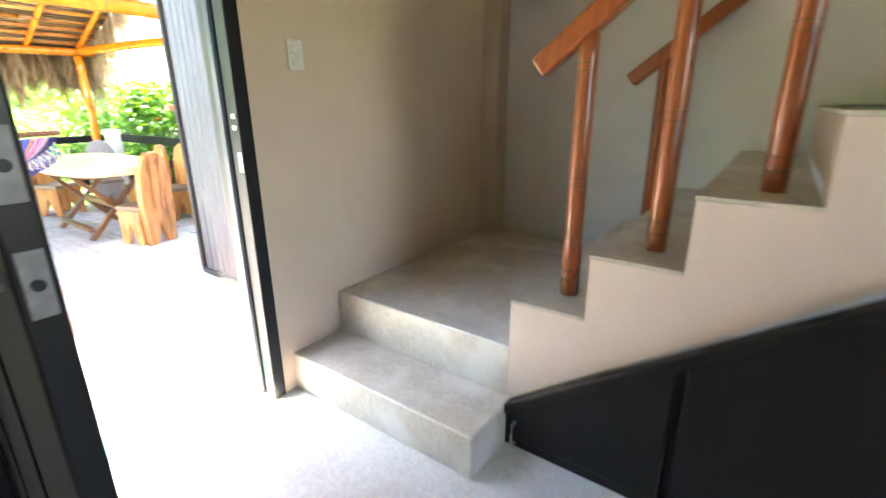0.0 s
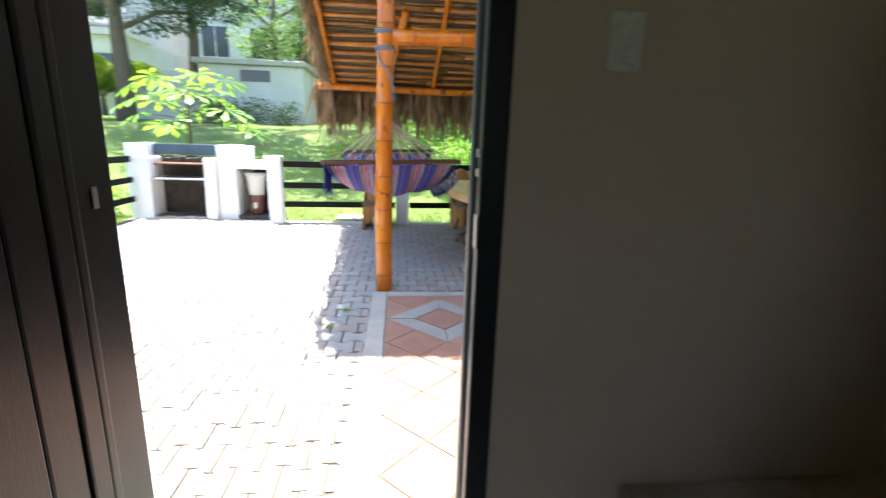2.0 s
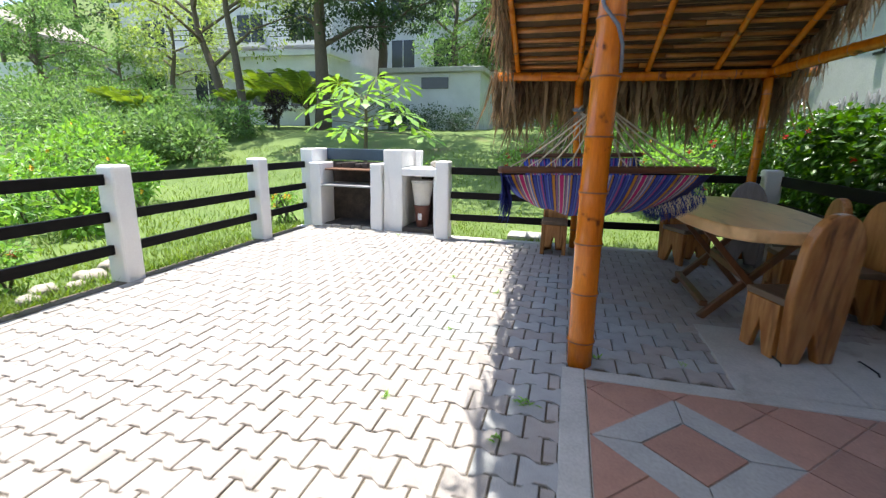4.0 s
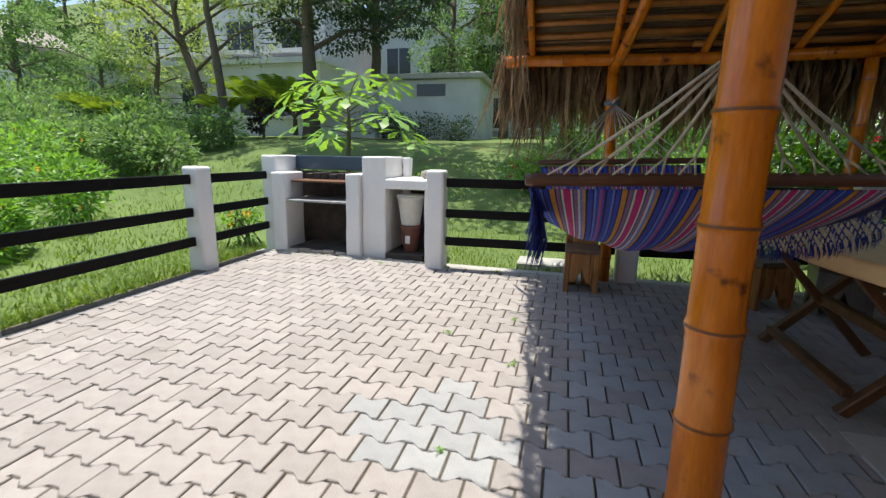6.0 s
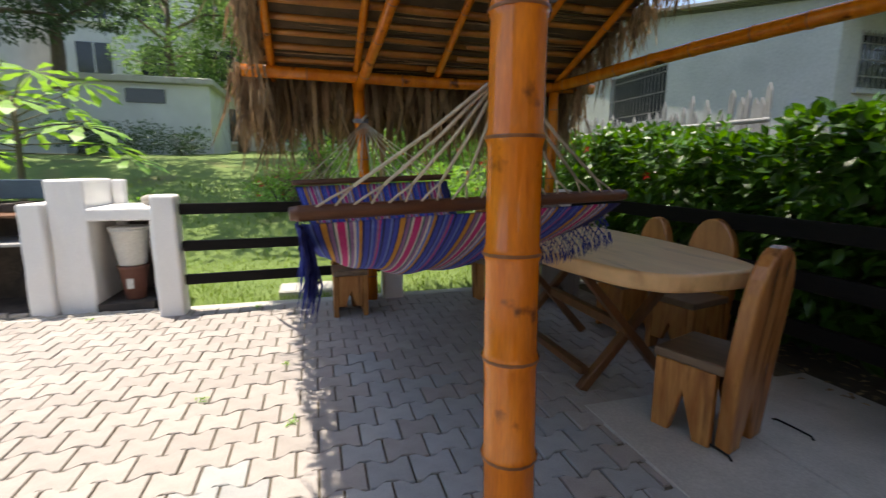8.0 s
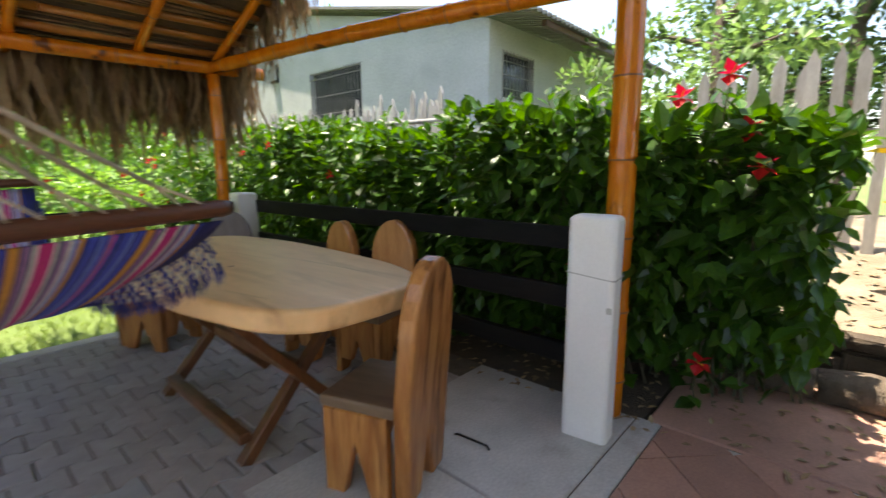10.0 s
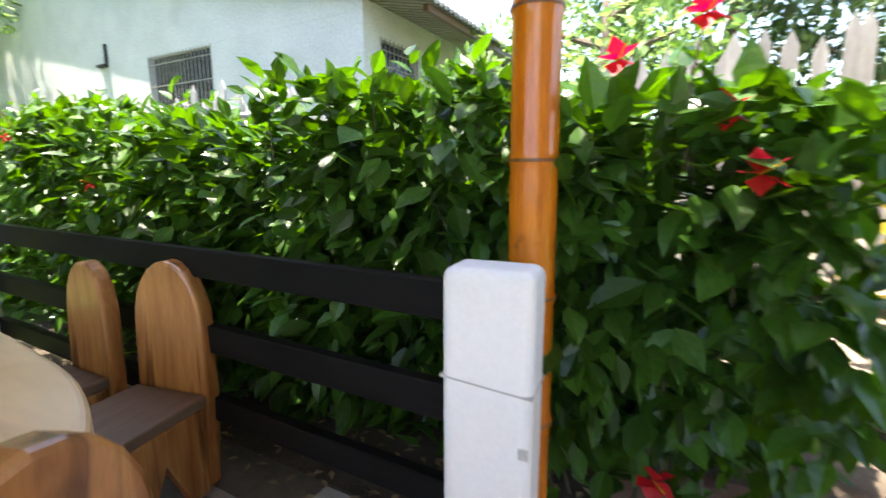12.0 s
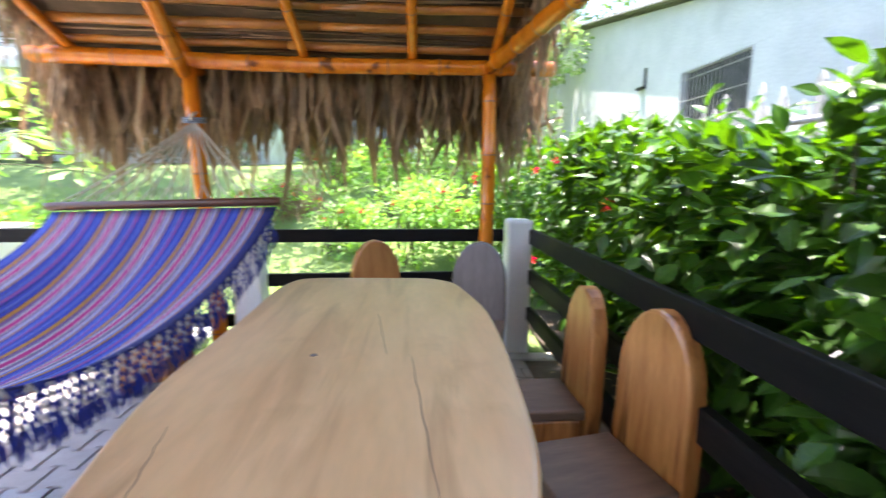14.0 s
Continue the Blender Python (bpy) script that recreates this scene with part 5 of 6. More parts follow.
def palm(at, n, L, label, m=M_PALM):
    t = thing("palm", label, "palm", at, 0, "garden palms")
    t.matrix_world = Matrix.Identity(4)
    b = Vector(at)
    part("trunk", tube(bmesh.new(), [b - Vector((0, 0, .2)), b + Vector((0, 0, .5))], [.13, .09], 8), M_BARK, t)
    for i in range(n):
        a = i * 2.399 + U(-.2, .2)
        up = U(.75, 1.4)
        pts = [b + Vector((0, 0, .5)) + Vector((math.cos(a) * L * s * math.cos(up * (1 - .5 * s)), math.sin(a) * L * s * math.cos(up * (1 - .5 * s)), L * s * math.sin(up) * (1.35 - .6 * s))) for s in (0, .33, .66, 1)]
        fr_ = part("frond", tube(bmesh.new(), pts, [.02, .016, .01, .004], 5), M_STEM, t)
        P, D = [], []
        for k in range(26):
            s = .15 + .85 * k / 26
            j = min(int(s * 3), 2)
            p = pts[j].lerp(pts[j + 1], s * 3 - j)
            d = (pts[j + 1] - pts[j]).normalized()
            sd = d.cross(Vector((0, 0, 1))).normalized()
            for q in (-1, 1):
                P.append(tuple(p))
                D.append(tuple(d * .6 + sd * q - Vector((0, 0, .25))))
        v, f = scatter(LEAF4, np.array(P), np.array(D), L * .3, .22, np.zeros(len(P)))
        raw("blade", v, f, m, fr_)
    return t


for (x, y, L) in ((-14.3, 16.6, 1.15), (-12.6, 20.0, 1.15), (-17.5, 18.5, 1.2), (-10.9, 22.4, 2.2), (-13.8, 24.0, 2.4)):
    palm((x, y, gz_at(x, y) + .35), 15, L, "young feathery palm on the garden slope")


# trees
def tree(at, h, lean, r, crown, n, size, m, label, clump=26, low=.42, template=LEAF4, limbs=9, reach=()):
    t = thing("tree", label, "tree", at, 0, "garden trees")
    t.matrix_world = Matrix.Identity(4)
    b = Vector(at)
    top = b + Vector((lean[0], lean[1], h))
    bm = bmesh.new()
    pts = [b + Vector((0, 0, -.2))] + [b.lerp(top, s) + Vector((U(-.12, .12), U(-.12, .12), 0)) for s in (.15, .35, .55, .75, .95)]
    tube(bm, pts, [r * 1.35, r, r * .85, r * .65, r * .42, r * .15], 10)
    part("trunk", bm, M_BARK, t, smooth=True)
    cs, rs = [], []
    for i in range(limbs):
        s = low + (.95 - low) * i / limbs
        o = b.lerp(top, s)
        a = i * 2.4 + U(-.4, .4)
        L = crown * U(.6, 1.0)
        e = o + Vector((math.cos(a) * L, math.sin(a) * L, L * U(.1, .6)))
        mid = o.lerp(e, .5) + Vector((0, 0, .12 * L))
        part("limb", tube(bmesh.new(), [o, mid, e], [r * .4, r * .25, r * .08], 6), M_BARK, t)
        for q in (.45, .75, 1.0):
            cs.append(tuple(o.lerp(e, q) + Vector((U(-.3, .3), U(-.3, .3), U(-.1, .4))) * crown * .3))
            rs.append(crown * U(.16, .34))
    # reach: extra clumps added above the view to cast shade on the slope
    for rx, ry, rz_, rr in reach:
        e = Vector((rx, ry, rz_))
        o = b.lerp(top, .8)
        part("limb", tube(bmesh.new(), [o, o.lerp(e, .5) + Vector((0, 0, .8)), e], [r * .5, r * .32, r * .12], 7), M_BARK, t)
        for _ in range(5):
            cs.append((rx + U(-1, 1) * rr, ry + U(-1, 1) * rr, rz_ + U(-.3, .6)))
            rs.append(rr * U(.35, .55))
    while len(cs) < clump:
        a = U(0, 6.28)
        rr = crown * U(.1, .9)
        cs.append((top.x + math.cos(a) * rr, top.y + math.sin(a) * rr, b.z + h * U(low + .1, 1.08)))
        rs.append(crown * U(.18, .34))
    P, D = clumps(cs, rs, max(n // len(cs), 1), .75)
    leaf_mass("crown", P, D, size, m, t, template)
    return t


def tr(x, y, *a, **k):
    return tree((x, y, gz_at(x, y)), *a, **k)


tr(-11.95, 19.4, 8.5, (-.9, 0), .17, 3.4, 4000, .18, M_LEAF_FEATHER, "slim tree with light feathery foliage", low=.55)
tr(-13.6, 20.4, 7.5, (-2.2, .3), .20, 4.2, 4200, .17, M_LEAF_FEATHER, "leaning tree with yellow-green feathery foliage", low=.35)
# its reach limbs are added high overhead to shade the lawn
tr(-9.3, 21.0, 9.0, (.3, 0), .30, 4.0, 22000, .18, M_LEAF_DARK, "large tree with dense dark foliage", low=.38, clump=36, reach=((-7.5, 16.5, 9.5, 2.2), (-5.5, 18.5, 9.5, 2.0), (-4.5, 15.5, 9.8, 2.2)))
tr(-8.0, 24.5, 10.0, (.3, 0), .25, 4.0, 9000, .19, M_LEAF_DARK, "large tree with dense dark foliage", low=.45)
tr(-5.2, 28.5, 8.0, (0, 0), .22, 3.4, 7000, .20, M_LEAF_TREE, "spreading olive-green tree behind the white wall", low=.3)
tr(-2.6, 29.5, 8.5, (.2, 0), .22, 3.2, 6500, .20, M_LEAF_TREE, "spreading olive-green tree behind the white wall", low=.3)
tr(-21.5, 25.5, 7.0, (.4, 0), .16, 3.6, 4500, .20, M_LEAF_FEATHER, "tree with light feathery foliage near the building", low=.4)
tr(-26, 26, 5.0, (0, 0), .14, 3.2, 5000, .20, M_LEAF_TREE, "leafy green tree near the building", low=.3)
tr(7.0, 22.0, 7.5, (0, 0), .22, 3.4, 7000, .18, M_LEAF_TREE, "leafy garden tree behind the shelter", low=.2)
tr(5.2, 27.0, 8.5, (0, 0), .25, 4.0, 8000, .22, M_LEAF_TREE, "leafy garden tree behind the shelter", low=.15)
for (x, y, r, h, n) in ((2.3, 14.2, 1.1, 1.5, 1600), (3.6, 14.6, 1.1, 1.7, 1600), (1.0, 16.0, 1.0, 1.2, 1300), (4.2, 16.5, 1.4, 2.0, 1800)):
    sh_at(x, y, r, h, n, .11, M_LEAF_LIGHT, "sunlit green bush on the slope behind the fence", flowers=4, fm=M_RED, group="garden shrubs")
# added tree, crown kept out of view, that shades the slope
tr(.95, 17.3, 9.5, (-1.6, -.8), .2, 4.6, 13000, .18, M_LEAF_TREE, "tall garden tree shading the slope", low=.62, reach=((-2.6, 14.6, 9.6, 2.0), (-4.0, 17.5, 9.8, 2.2)))
tr(-31, 25, 8.0, (.3, 0), .22, 4.5, 8000, .22, M_LEAF_TREE, "leafy green tree near the building", low=.25)
tr(.8, 21.5, 6.5, (.3, 0), .2, 2.6, 4500, .17, M_LEAF_TREE, "leafy garden tree behind the shelter", low=.25)
tr(3.5, 19.0, 6.0, (0, 0), .2, 2.6, 4500, .17, M_LEAF_DARK, "leafy garden tree behind the shelter", low=.22)
for (x, y, h, m) in ((11.5, 4.6, 6.5, M_LEAF_DARK), (12.0, 1.2, 6.5, M_LEAF_DARK), (9.9, 6.3, 4.5, M_LEAF_TREE), (15.5, 6.5, 8.0, M_LEAF_TREE), (10.2, 2.6, 4.8, M_LEAF_DARK)):
    tree((x, y, -.05), h, (U(-.4, .4), 0), .16, 2.3, 4500, .16, m, "leafy tree beyond the picket fence", low=.25)
for i in range(25):
    x = -62 + i * 4.4
    y = 47 + 6 * math.sin(i * 1.7) + 9 * (i % 2)
    tree((x, y, gz_at(x, y)), U(10, 14), (0, 0), .35, 5.5, 2200, .5, (M_LEAF_TREE, M_LEAF_DARK)[i % 2], "tall green tree on the far hillside", low=.2, limbs=7, clump=22)


# grass near the patio edge, weeds in the joints, litter under the hedge
def blades(name, n, xa, xb, ya, yb, L, label):
    P = np.stack([rng.uniform(xa, xb, n), rng.uniform(ya, yb, n), np.zeros(n)], 1)
    P[:, 2] = ground_z(P[:, 0], P[:, 1]) - .01
    D = np.stack([rng.normal(0, .45, n), rng.normal(0, .45, n), np.ones(n)], 1)
    v, f = scatter(STRIP, P, D, L * rng.uniform(.5, 1.3, n), .13)
    return tagged(raw(name, v, f, M_BLADE), label, "grass", kind="stuff")


blades("lawn_grass", 9000, -2.9, 3.6, 9.0, 11.2, .07, "short green grass beyond the patio")
blades("lawn_grass", 6500, -4.6, -3.0, 3.0, 9.5, .09, "longer green grass beside the patio")
blades("lawn_grass", 2600, -3.25, -2.93, 2.6, 8.9, .13, "grass tufts leaning over the patio edge")
blades("lawn_grass", 7000, -9.0, 4.0, 11.2, 16.0, .11, "green grass on the slope")
blades("lawn_grass", 5000, -9.0, -4.5, 3.0, 11.2, .12, "green grass below the shrubs")
for (x, y, s) in ((.40, 5.56, .05), (.62, 6.5, .07), (.30, 4.55, .06), (1.05, 4.70, .10), (.95, 4.35, .07), (.1, 6.9, .06), (.55, 7.3, .05), (1.45, 5.40, .06), (2.0, 5.45, .05), (-1.2, 8.75, .06), (.2, 8.75, .09)):
    w = thing("weed", "small green weed growing between the pavers", "weed", (x, y, 0), 0, "patio weeds")
    n = 14
    v, f = scatter(LEAF4, rng.normal(0, s * .2, (n, 3)) * (1, 1, 0) + (0, 0, .005), np.stack([rng.normal(0, 1, n), rng.normal(0, 1, n), rng.uniform(.1, 1, n)], 1), s * .55, .5)
    raw("rosette", v, f, M_LEAF_LIGHT, w)
n = 1500
P = np.stack([rng.uniform(3.8, 6.2, n), rng.uniform(2.6, 9, n), np.full(n, .004)], 1)
up = (P[:, 0] > 5.11) & (P[:, 1] < 5.18)
P[up, 2] = np.interp(P[up, 0], [5.105, 5.6, 6.4], [.36, .44, .70]) + .006
v, f = scatter(LEAF4, P, np.stack([rng.normal(0, 1, n), rng.normal(0, 1, n), rng.normal(.08, .1, n)], 1), .06, .9, np.zeros(n))
tagged(raw("leaf_litter", v, f, M_LITTER), "dry brown fallen leaves on the soil", "fallen leaves", kind="stuff")
for i in range(5):
    bm = bmesh.new()
    a = Vector((4.84 + .01 * i, 4.95 - .45 * i, .075))
    b = a + Vector((.01, -.435, .01))
    tube(bm, [a, a.lerp(b, .5) + Vector((0, 0, .012)), b], [.10, .115, .10], 10)
    single("border_log", bm, M_BARK, "dark weathered log edging the planting bed", "edging log", "bed edging", smooth=True)

# low stone edge that holds the soil
ew = thing("bed_wall", "low rough stone edge holding the raised soil bed", "edging wall", kind="structure")
y = 5.1
while y > 2.3:
    w = U(.16, .30)
    for z0, z1 in ((-.05, U(.22, .27)), (.275, U(.35, .39))):
        bm = box(bmesh.new(), 4.985 + U(-.015, .015), 5.10, y - w, y - .012, z0, z1, .018, 2)
        for v in bm.verts:
            v.co += Vector((U(-.02, .02), U(-.02, .02), U(-.015, .015)))
        # stones take the shade-darkened soil colour too
        part("stone", bm, M_SOIL_SHADE, ew)
    y -= w

# ---- picket fence and neighbouring house ----
pf = thing("picket_fence", "weathered white picket fence of pointed boards", "fence")
i = 0
y = 2.2
while y < 14.5:
    w = U(.07, .095)
    h = U(2.12, 2.30) if y < 5.7 else U(1.75, 2.05) + (.4 if y > 8.6 else 0)
    bm = prism(bmesh.new(), [(y, -.05), (y + w, -.05), (y + w, h - .10), (y + w / 2, h), (y, h - .10)], 6.28, 6.305, "x")
    lean = U(-.03, .03)
    for v in bm.verts:
        v.co.y += lean * v.co.z
        v.co.x += .02 * math.sin(y * 5)
    part("picket", bm, M_PICKET, pf)
    y += w + U(.035, .07)
for z in (.55, 1.55):
    part("rail", boxed(6.33, 6.37, 2.2, 14.5, z, z + .07), M_PICKET, pf)
wp = tube(bmesh.new(), [(5.9, 8.4, 1.93), (5.9, 11, 1.98), (5.9, 14, 2.05)], .03, 8)
single("fence_pole", wp, M_PICKET, "pale horizontal pole tied along the fence", "pole", smooth=True)

nh = thing("neighbour_house", "weathered white neighbouring house with barred windows and tin roof", "house", (8, 8.7, 0))
nh.matrix_world = Matrix.Identity(4)


def wall_with_hole(name, x0, x1, y0, y1, z0, z1, hole, axis):
    """A wall with one window opening: hole = (a0, a1, z0, z1) along the axis."""
    a0, a1, h0, h1 = hole
    bm = bmesh.new()
    if axis == "y":
        box(bm, x0, x1, y0, a0, z0, z1), box(bm, x0, x1, a1, y1, z0, z1), box(bm, x0, x1, a0, a1, z0, h0), box(bm, x0, x1, a0, a1, h1, z1)
    else:
        box(bm, x0, a0, y0, y1, z0, z1), box(bm, a1, x1, y0, y1, z0, z1), box(bm, a0, a1, y0, y1, z0, h0), box(bm, a0, a1, y0, y1, h1, z1)
    return part(name, bm, M_HOUSEWHITE, nh)


wall_with_hole("wall", 8.0, 8.2, 9.2, 33.4, -.1, 3.58, (12.55, 14.45, 2.45, 3.55), "y")
part("gable", prism(bmesh.new(), [(9.2, 3.582), (33.4, 3.582), (33.4, 3.62), (21, 6.28), (9.2, 3.74)], 8.0, 8.2, "x"), M_HOUSEWHITE, nh)
wall_with_hole("wall", 8.203, 14, 9.2, 9.4, -.1, 3.75, (8.4, 9.4, 2.55, 3.3), "x")
for (a0, a1, h0, h1, ax) in ((12.55, 14.45, 2.45, 3.55, "y"), (8.4, 9.4, 2.55, 3.3, "x")):
    wn = part("window", boxed(8.10, 8.12, a0, a1, h0, h1) if ax == "y" else boxed(a0, a1, 9.30, 9.32, h0, h1), M_GLASS, nh, "dark window behind iron bars")
    k = int((a1 - a0) / .11)
    for j in range(k + 1):
        a = a0 + (a1 - a0) * j / k
        part("bar", boxed(7.985, 7.999, a - .006, a + .006, h0 - .03, h1 + .03) if ax == "y" else boxed(a - .006, a + .006, 9.185, 9.199, h0 - .03, h1 + .03), M_IRON, wn)
    for z in (h0 + .15, (h0 + h1) / 2, h1 - .15):
        part("bar", boxed(7.975, 7.984, a0 - .03, a1 + .03, z - .008, z + .008) if ax == "y" else boxed(a0 - .03, a1 + .03, 9.175, 9.184, z - .008, z + .008), M_IRON, wn)
    part("sill", boxed(7.94, 8.0, a0 - .05, a1 + .05, h0 - .09, h0 - .04) if ax == "y" else boxed(a0 - .05, a1 + .05, 9.14, 9.2, h0 - .09, h0 - .04), M_HOUSEWHITE, wn)
part("gable_bracket", boxed(7.90, 7.998, 15.9, 16.2, 3.55, 3.60), M_BLACKMETAL, nh)
part("gable_bracket", boxed(7.95, 7.998, 15.9, 15.95, 3.60, 4.0), M_BLACKMETAL, nh)
for i in range(92):
    x, d = 7.75 + i * .075, .03 * (i % 2)
    part("roof_sheet", prism(bmesh.new(), [(8.25, 3.62 + d), (21, 6.36 + d), (33.8, 3.62 + d), (33.8, 3.66 + d), (21, 6.40 + d), (8.25, 3.66 + d)], x, x + .075, "x"), M_ROOFTIN, nh)
part("rafter", boxed(8.3, 14, 8.32, 8.40, 3.52, 3.61), M_DARKWOOD, nh)

# ---- far buildings ----
def far_window(parent, x0, x1, y, z0, z1, balcony=False):
    w = part("window", boxed(x0, x1, y - .06, y - .01, z0, z1), M_GLASS, parent)
    part("frame", boxed(x0 - .08, x0, y - .10, y - .005, z0, z1), M_FARWHITE, w)
    part("frame", boxed(x1, x1 + .08, y - .10, y - .005, z0, z1), M_FARWHITE, w)
    part("mullion", boxed((x0 + x1) / 2 - .03, (x0 + x1) / 2 + .03, y - .09, y - .062, z0, z1), M_FARWHITE, w)
    part("sill", boxed(x0 - .2, x1 + .2, y - .3, y - .005, z0 - .18, z0 - .01), M_FARWHITE, w)
    if balcony:
        b = part("balcony", boxed(x0 - .6, x1 + .6, y - 1.5, y - .31, z0 - .25, z0 - .02), M_FARWHITE, parent)
        for k in range(3):
            part("rail", boxed(x0 - .6, x1 + .6, y - 1.5, y - 1.46, z0 + .25 + k * .3, z0 + .29 + k * .3), M_BLACKMETAL, b)


wb = thing("white_outbuilding", "low white garden building with flat concrete roof", "building", (-7, 25, 0))
wb.matrix_world = Matrix.Identity(4)
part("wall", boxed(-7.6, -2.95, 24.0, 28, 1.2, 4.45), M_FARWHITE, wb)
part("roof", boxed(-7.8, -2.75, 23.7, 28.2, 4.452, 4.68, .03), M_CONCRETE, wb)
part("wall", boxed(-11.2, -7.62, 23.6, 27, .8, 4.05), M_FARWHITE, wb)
vent = part("window", boxed(-5.75, -4.45, 23.95, 23.995, 3.75, 4.25), M_GLASS, wb)
part("frame", boxed(-5.8, -4.4, 23.93, 23.996, 4.252, 4.32), M_FARWHITE, vent)

ap = thing("apartment_building", "large white terraced building with balconies behind the trees", "building", (-22, 33, 0))
ap.matrix_world = Matrix.Identity(4)
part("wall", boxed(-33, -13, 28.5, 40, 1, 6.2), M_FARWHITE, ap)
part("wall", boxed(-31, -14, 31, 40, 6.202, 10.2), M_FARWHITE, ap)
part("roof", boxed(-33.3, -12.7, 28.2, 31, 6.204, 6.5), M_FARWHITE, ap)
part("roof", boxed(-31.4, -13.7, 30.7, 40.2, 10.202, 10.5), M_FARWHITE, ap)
for x in (-31.5, -26.9, -22.6, -18.4, -15.6):
    far_window(ap, x, x + 2.0, 28.5, 3.3, 5.3, x < -20)
for x in (-29, -25, -21, -17):
    far_window(ap, x, x + 2.0, 31, 7.3, 9.3, True)
ab = thing("apartment_building", "tall pale building with grey windows behind the garden trees", "building", (-6, 36, 0))
ab.matrix_world = Matrix.Identity(4)
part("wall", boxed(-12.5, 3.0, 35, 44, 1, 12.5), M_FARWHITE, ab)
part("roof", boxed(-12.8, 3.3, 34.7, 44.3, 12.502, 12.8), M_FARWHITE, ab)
for z in (3.0, 6.3, 9.4):
    for x in (-11.5, -8.4, -5.2, -2.0, .6):
        far_window(ab, x, x + 1.7, 35, z, z + 1.9, z > 6 and x in (-5.2,))
tp = thing("thatched_terrace", "far roof terrace under a pale thatched roof", "shelter", (-36, 30, 0))
tp.matrix_world = Matrix.Identity(4)
part("base", boxed(-42, -33.5, 27, 33, 1, 6.1), M_FARWHITE, tp)
bm = bmesh.new()
prism(bm, [(-41, 8.6), (-34, 7.6), (-34, 7.9), (-38, 9.8), (-41, 9.9)], 26.5, 32, "y")
part("roof", bm, M_FARROOF, tp)
for x in (-40.5, -37, -34.3):
    part("post", boxed(x - .1, x + .1, 26.9, 27.1, 6.1, 8.4), M_BARK, tp)

# ---- paving pieces ----
PW, PH = 0.205, 0.1635


def paver_mesh(m):
    w, h, g = PW / 2 - .005, PH / 2 - .005, .033
    lo, hi = -h - g * .5, -h + g * .5
    o = [(-w, lo), (-w * .68, lo), (-w * .26, hi), (w * .26, hi), (w * .68, lo), (w, lo),
         (w, -lo), (w * .68, -lo), (w * .26, -hi), (-w * .26, -hi), (-w * .68, -lo), (-w, -lo)]
    c = [(a - math.copysign(.004, a), b - math.copysign(.004, b)) for a, b in o]
    n = len(o)
    v = [(a, b, -.05) for a, b in o] + [(a, b, -.005) for a, b in o] + [(a, b, 0) for a, b in c]
    f = [tuple(range(2 * n, 3 * n))]
    for k in (0, n):
        f += [(k + i, k + (i + 1) % n, k + n + (i + 1) % n, k + n + i) for i in range(n)]
    me = bpy.data.meshes.new("paver")
    me.from_pydata(v, [], f)
    me.materials.append(m)
    return me, v, f


pv_tan, PVv, PVf = paver_mesh(M_PAVER)
pv_grey, _, _ = paver_mesh(M_PAVER_GREY)
pieces = []
nrow = int((8.84 - 2.42) / PH)
for r in range(nrow):
    y = 8.84 - PH * (r + .5)
    x = -2.83 + PW / 2 + (PW / 2 if r % 2 else 0)
    while x < 3.62:
        ok = x < 1.22 if y < 5.22 else not (x > 2.22 and y < 6.30)
        if ok and x + PW / 2 < 3.7:
            pieces.append((x, y))
        x += PW
grey_at = lambda x, y: abs(x - .32) + abs(y - 5.75) < .50 and y < 6.15 or (x > .95 and rng.random() < .6)
near = sorted(pieces, key=lambda p: (p[0] - .35) ** 2 + (p[1] - 5.6) ** 2)
V, F = [], []
for i, (x, y) in enumerate(near):
    dz = U(-.003, .003)
    if i < 300:
        ob = new("paver", pv_grey if grey_at(x, y) else pv_tan)
        ob.parent = patio_bed
        ob.location = (x, y, dz)
    else:
        k = len(V)
        V += [(x + a, y + b, c + dz) for a, b, c in PVv]
        F += [tuple(q + k for q in g) for g in PVf]
for r in range(nrow):
    y = 8.84 - PH * (r + .5)
    lim = 1.232 if y < 5.22 else 2.232 if y < 6.30 else 3.69
    row = [x for x, yy in pieces if abs(yy - y) < .01]
    for a, b in ((-2.835, min(row) - PW / 2), (max(row) + PW / 2, lim)):
        if b - a > .03:
            k = len(V)
            c = [(a + .004, y - PH / 2 + .004), (b - .004, y - PH / 2 + .004), (b - .004, y + PH / 2 - .004), (a + .004, y + PH / 2 - .004)]
            V += [(p, q, -.05) for p, q in c] + [(p, q, -.001) for p, q in c]
            F += [(k + 4, k + 5, k + 6, k + 7)] + [(k + n, k + (n + 1) % 4, k + 4 + (n + 1) % 4, k + 4 + n) for n in range(4)]
rest = raw("paver_rest", V, F, M_PAVER_J, patio_bed, "joined concrete pavers")
tagged(rest, kind="stuff")

# concrete strips and slabs
single("path_border", boxed(1.235, 1.375, 2.41, 5.215, -.05, .003, .006), M_CONCRETE, "grey concrete strip beside the tiled path", "border", kind="structure")
single("path_border", boxed(1.377, 3.94, 5.095, 5.215, -.05, .002, .006), M_CONCRETE, "grey concrete strip beside the tiled path", "border", kind="structure")
for (x0, x1) in ((2.235, 2.90), (2.908, 3.93)):
    single("concrete_slab", boxed(x0, x1, 5.225, 6.27, -.05, .004 if x0 < 2.5 else .0, .008), M_CONCRETE, "grey cast concrete slab beside the pavers", "slab", kind="structure")
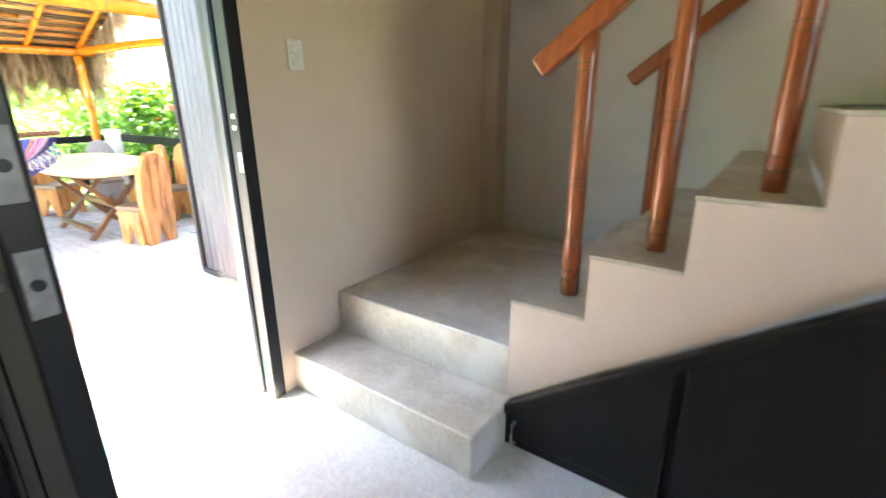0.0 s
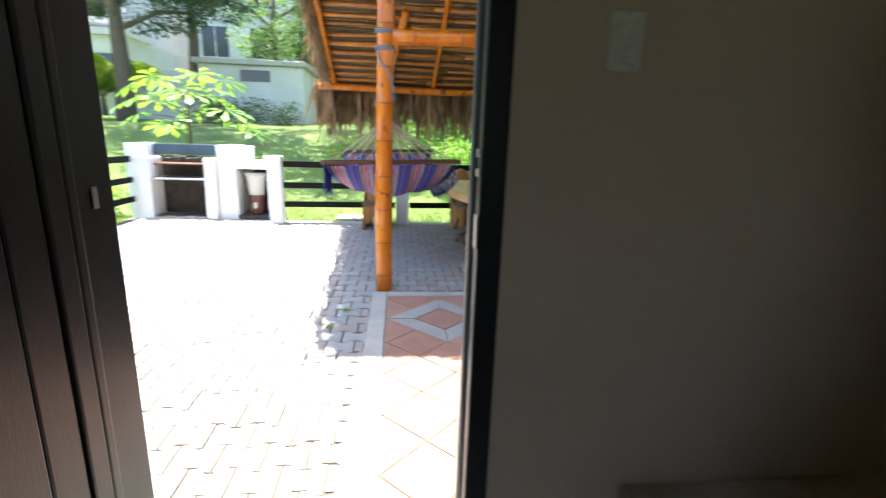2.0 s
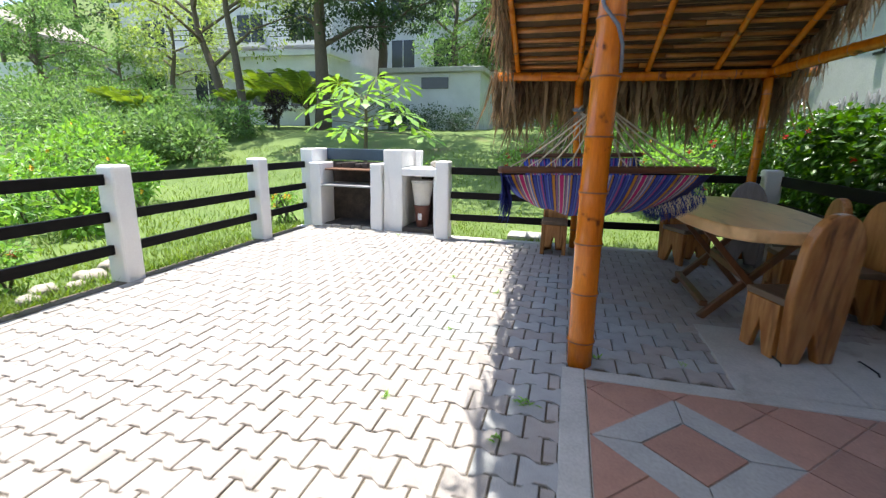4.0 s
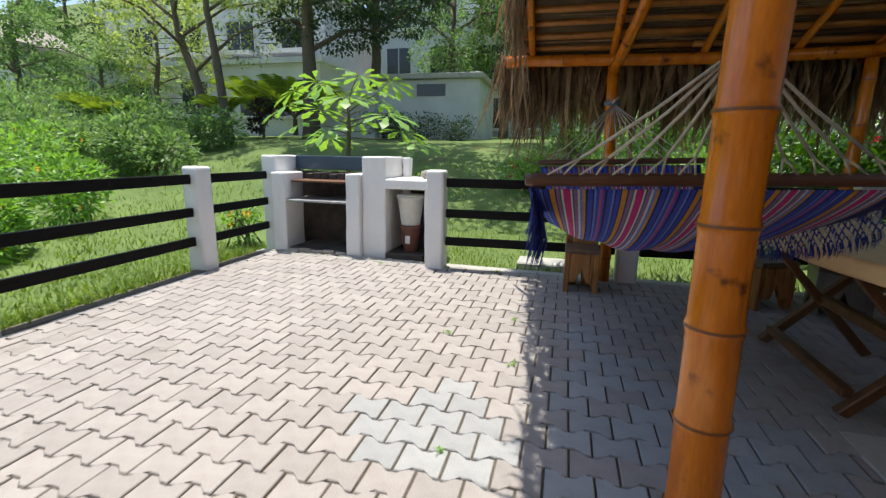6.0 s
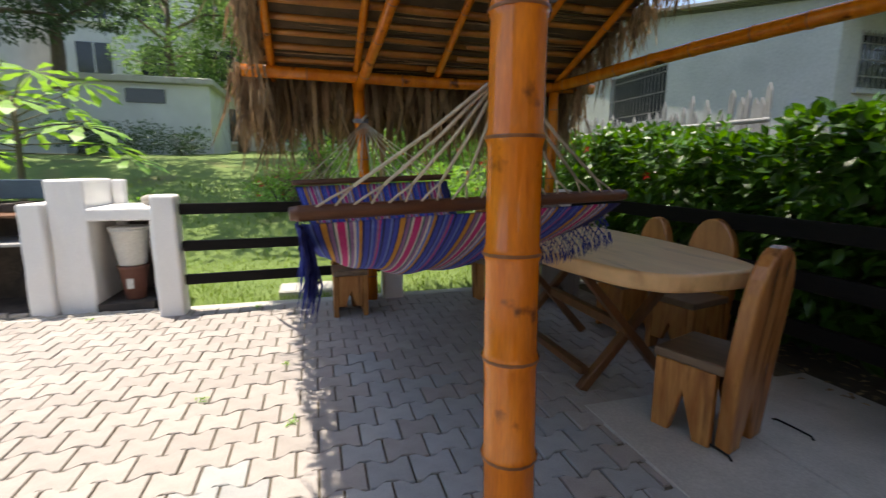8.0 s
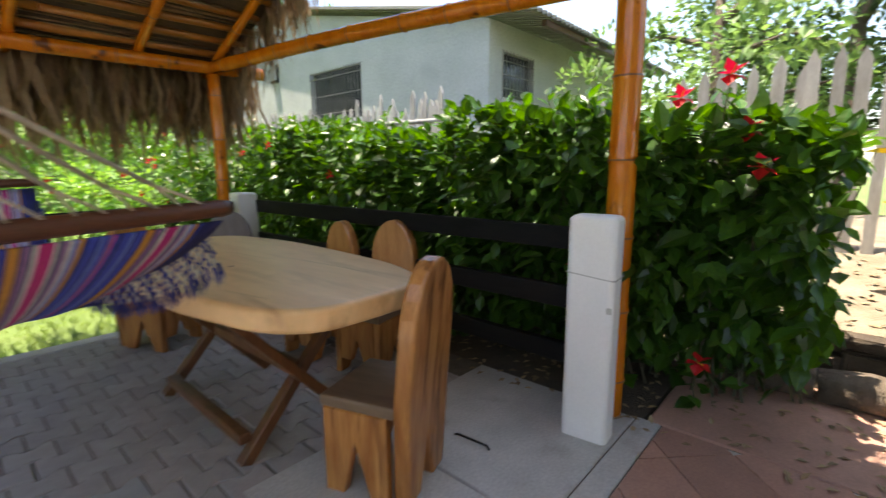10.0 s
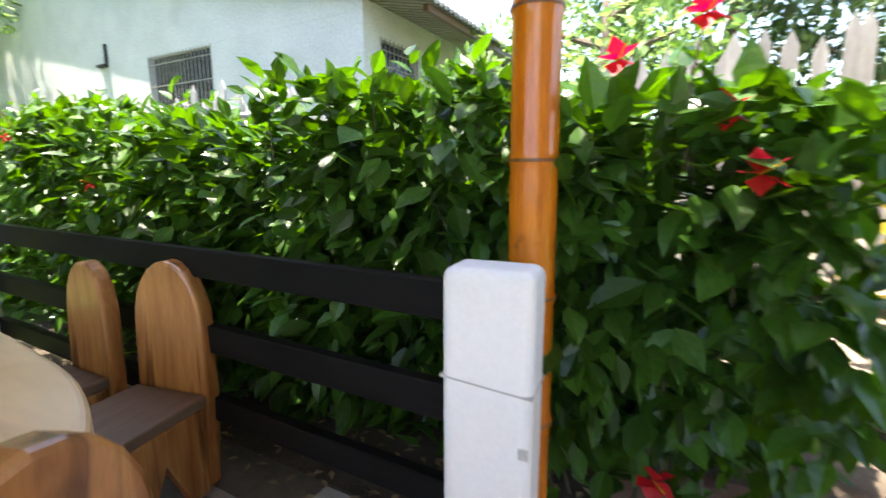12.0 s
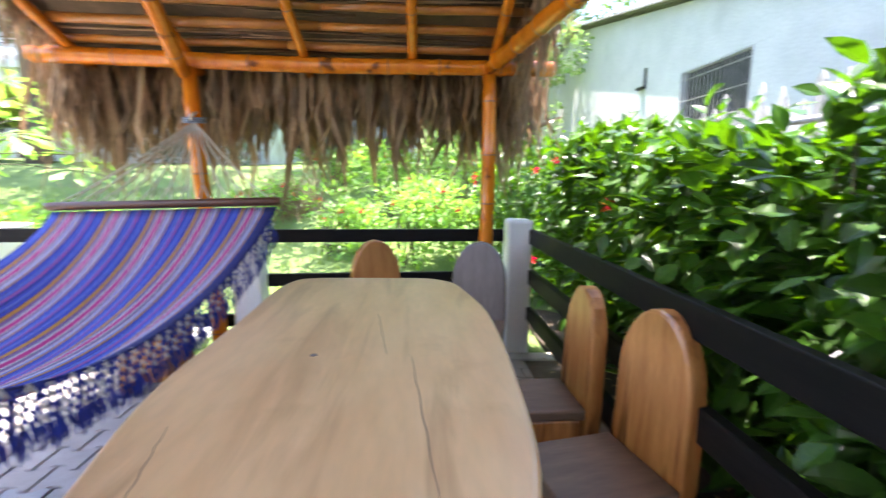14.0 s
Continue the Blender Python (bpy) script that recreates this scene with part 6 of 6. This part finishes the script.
for x, y in ((2.612, 5.62), (3.158, 5.645)):
    bm = tube(bmesh.new(), [(x, y, .006), (x + .004, y + .02, .018), (x - .006, y + .11, .021), (x - .01, y + .19, .018), (x - .006, y + .21, .006)], .0058, 6)
    single("lifting_handle", bm, M_BLACKMETAL, "rusty steel lifting handle in the slab", "handle", smooth=True)

# terracotta path laid on the diagonal with grey diamonds
pt = single("tiled_path", boxed(1.38, 3.94, 2.41, 5.09, -.05, -.010), M_CONCRETE, "terracotta tiled path with grey diamonds", "path", kind="structure")


def clip_poly(poly, x0, x1, y0, y1):
    def cut(p, ax, lim, keep):
        out = []
        for a, b in zip(p, p[1:] + p[:1]):
            ia, ib = keep(a[ax], lim), keep(b[ax], lim)
            if ia:
                out.append(a)
            if ia != ib:
                s = (lim - a[ax]) / (b[ax] - a[ax])
                out.append((a[0] + s * (b[0] - a[0]), a[1] + s * (b[1] - a[1])))
        return out
    ge, le = (lambda v, l: v >= l), (lambda v, l: v <= l)
    for ax, lim, kp in ((0, x0, ge), (0, x1, le), (1, y0, ge), (1, y1, le)):
        poly = cut(poly, ax, lim, kp) if len(poly) > 2 else []
    return poly


def tile(poly, m, z):
    if len(poly) < 3:
        return
    area = abs(sum(a[0] * b[1] - b[0] * a[1] for a, b in zip(poly, poly[1:] + poly[:1]))) / 2
    if area < .0008:
        return
    me = bpy.data.meshes.new("tile")
    n = len(poly)
    me.from_pydata([(a, b, -.03) for a, b in poly] + [(a, b, z) for a, b in poly], [], [tuple(range(n, 2 * n))] + [(i, (i + 1) % n, n + (i + 1) % n, n + i) for i in range(n)])
    me.materials.append(m)
    ob = new("tile", me)
    ob.parent = pt


D0, GAP = 0.455, .004
cx, cy = 1.85, 4.53
for sx in (-1, 1):
    for sy in (-1, 1):
        o, q = D0, .235
        tile([(cx + sx * GAP, cy + sy * q), (cx + sx * q, cy + sy * GAP), (cx + sx * o, cy + sy * GAP), (cx + sx * GAP, cy + sy * o)][:: 1 if sx * sy > 0 else -1], M_DIAMOND, .001)
q = .225
tile([(cx - q, cy), (cx, cy - q), (cx + q, cy), (cx, cy + q)], M_TERRA, 0)
# plain tiles on the diagonal round it
H = D0 / 2
for i in range(-3, 11):
    for j in range(-10, 4):
        if (i + j) % 2 == 0:
            continue
        tx, ty = cx + H * i, cy + H * j
        if abs(tx - cx) + abs(ty - cy) < D0:
            continue
        e = H - .005
        tile(clip_poly([(tx - e, ty), (tx, ty - e), (tx + e, ty), (tx, ty + e)], 1.385, 3.93, 2.42, 5.085), M_TERRA, U(-.001, .001))
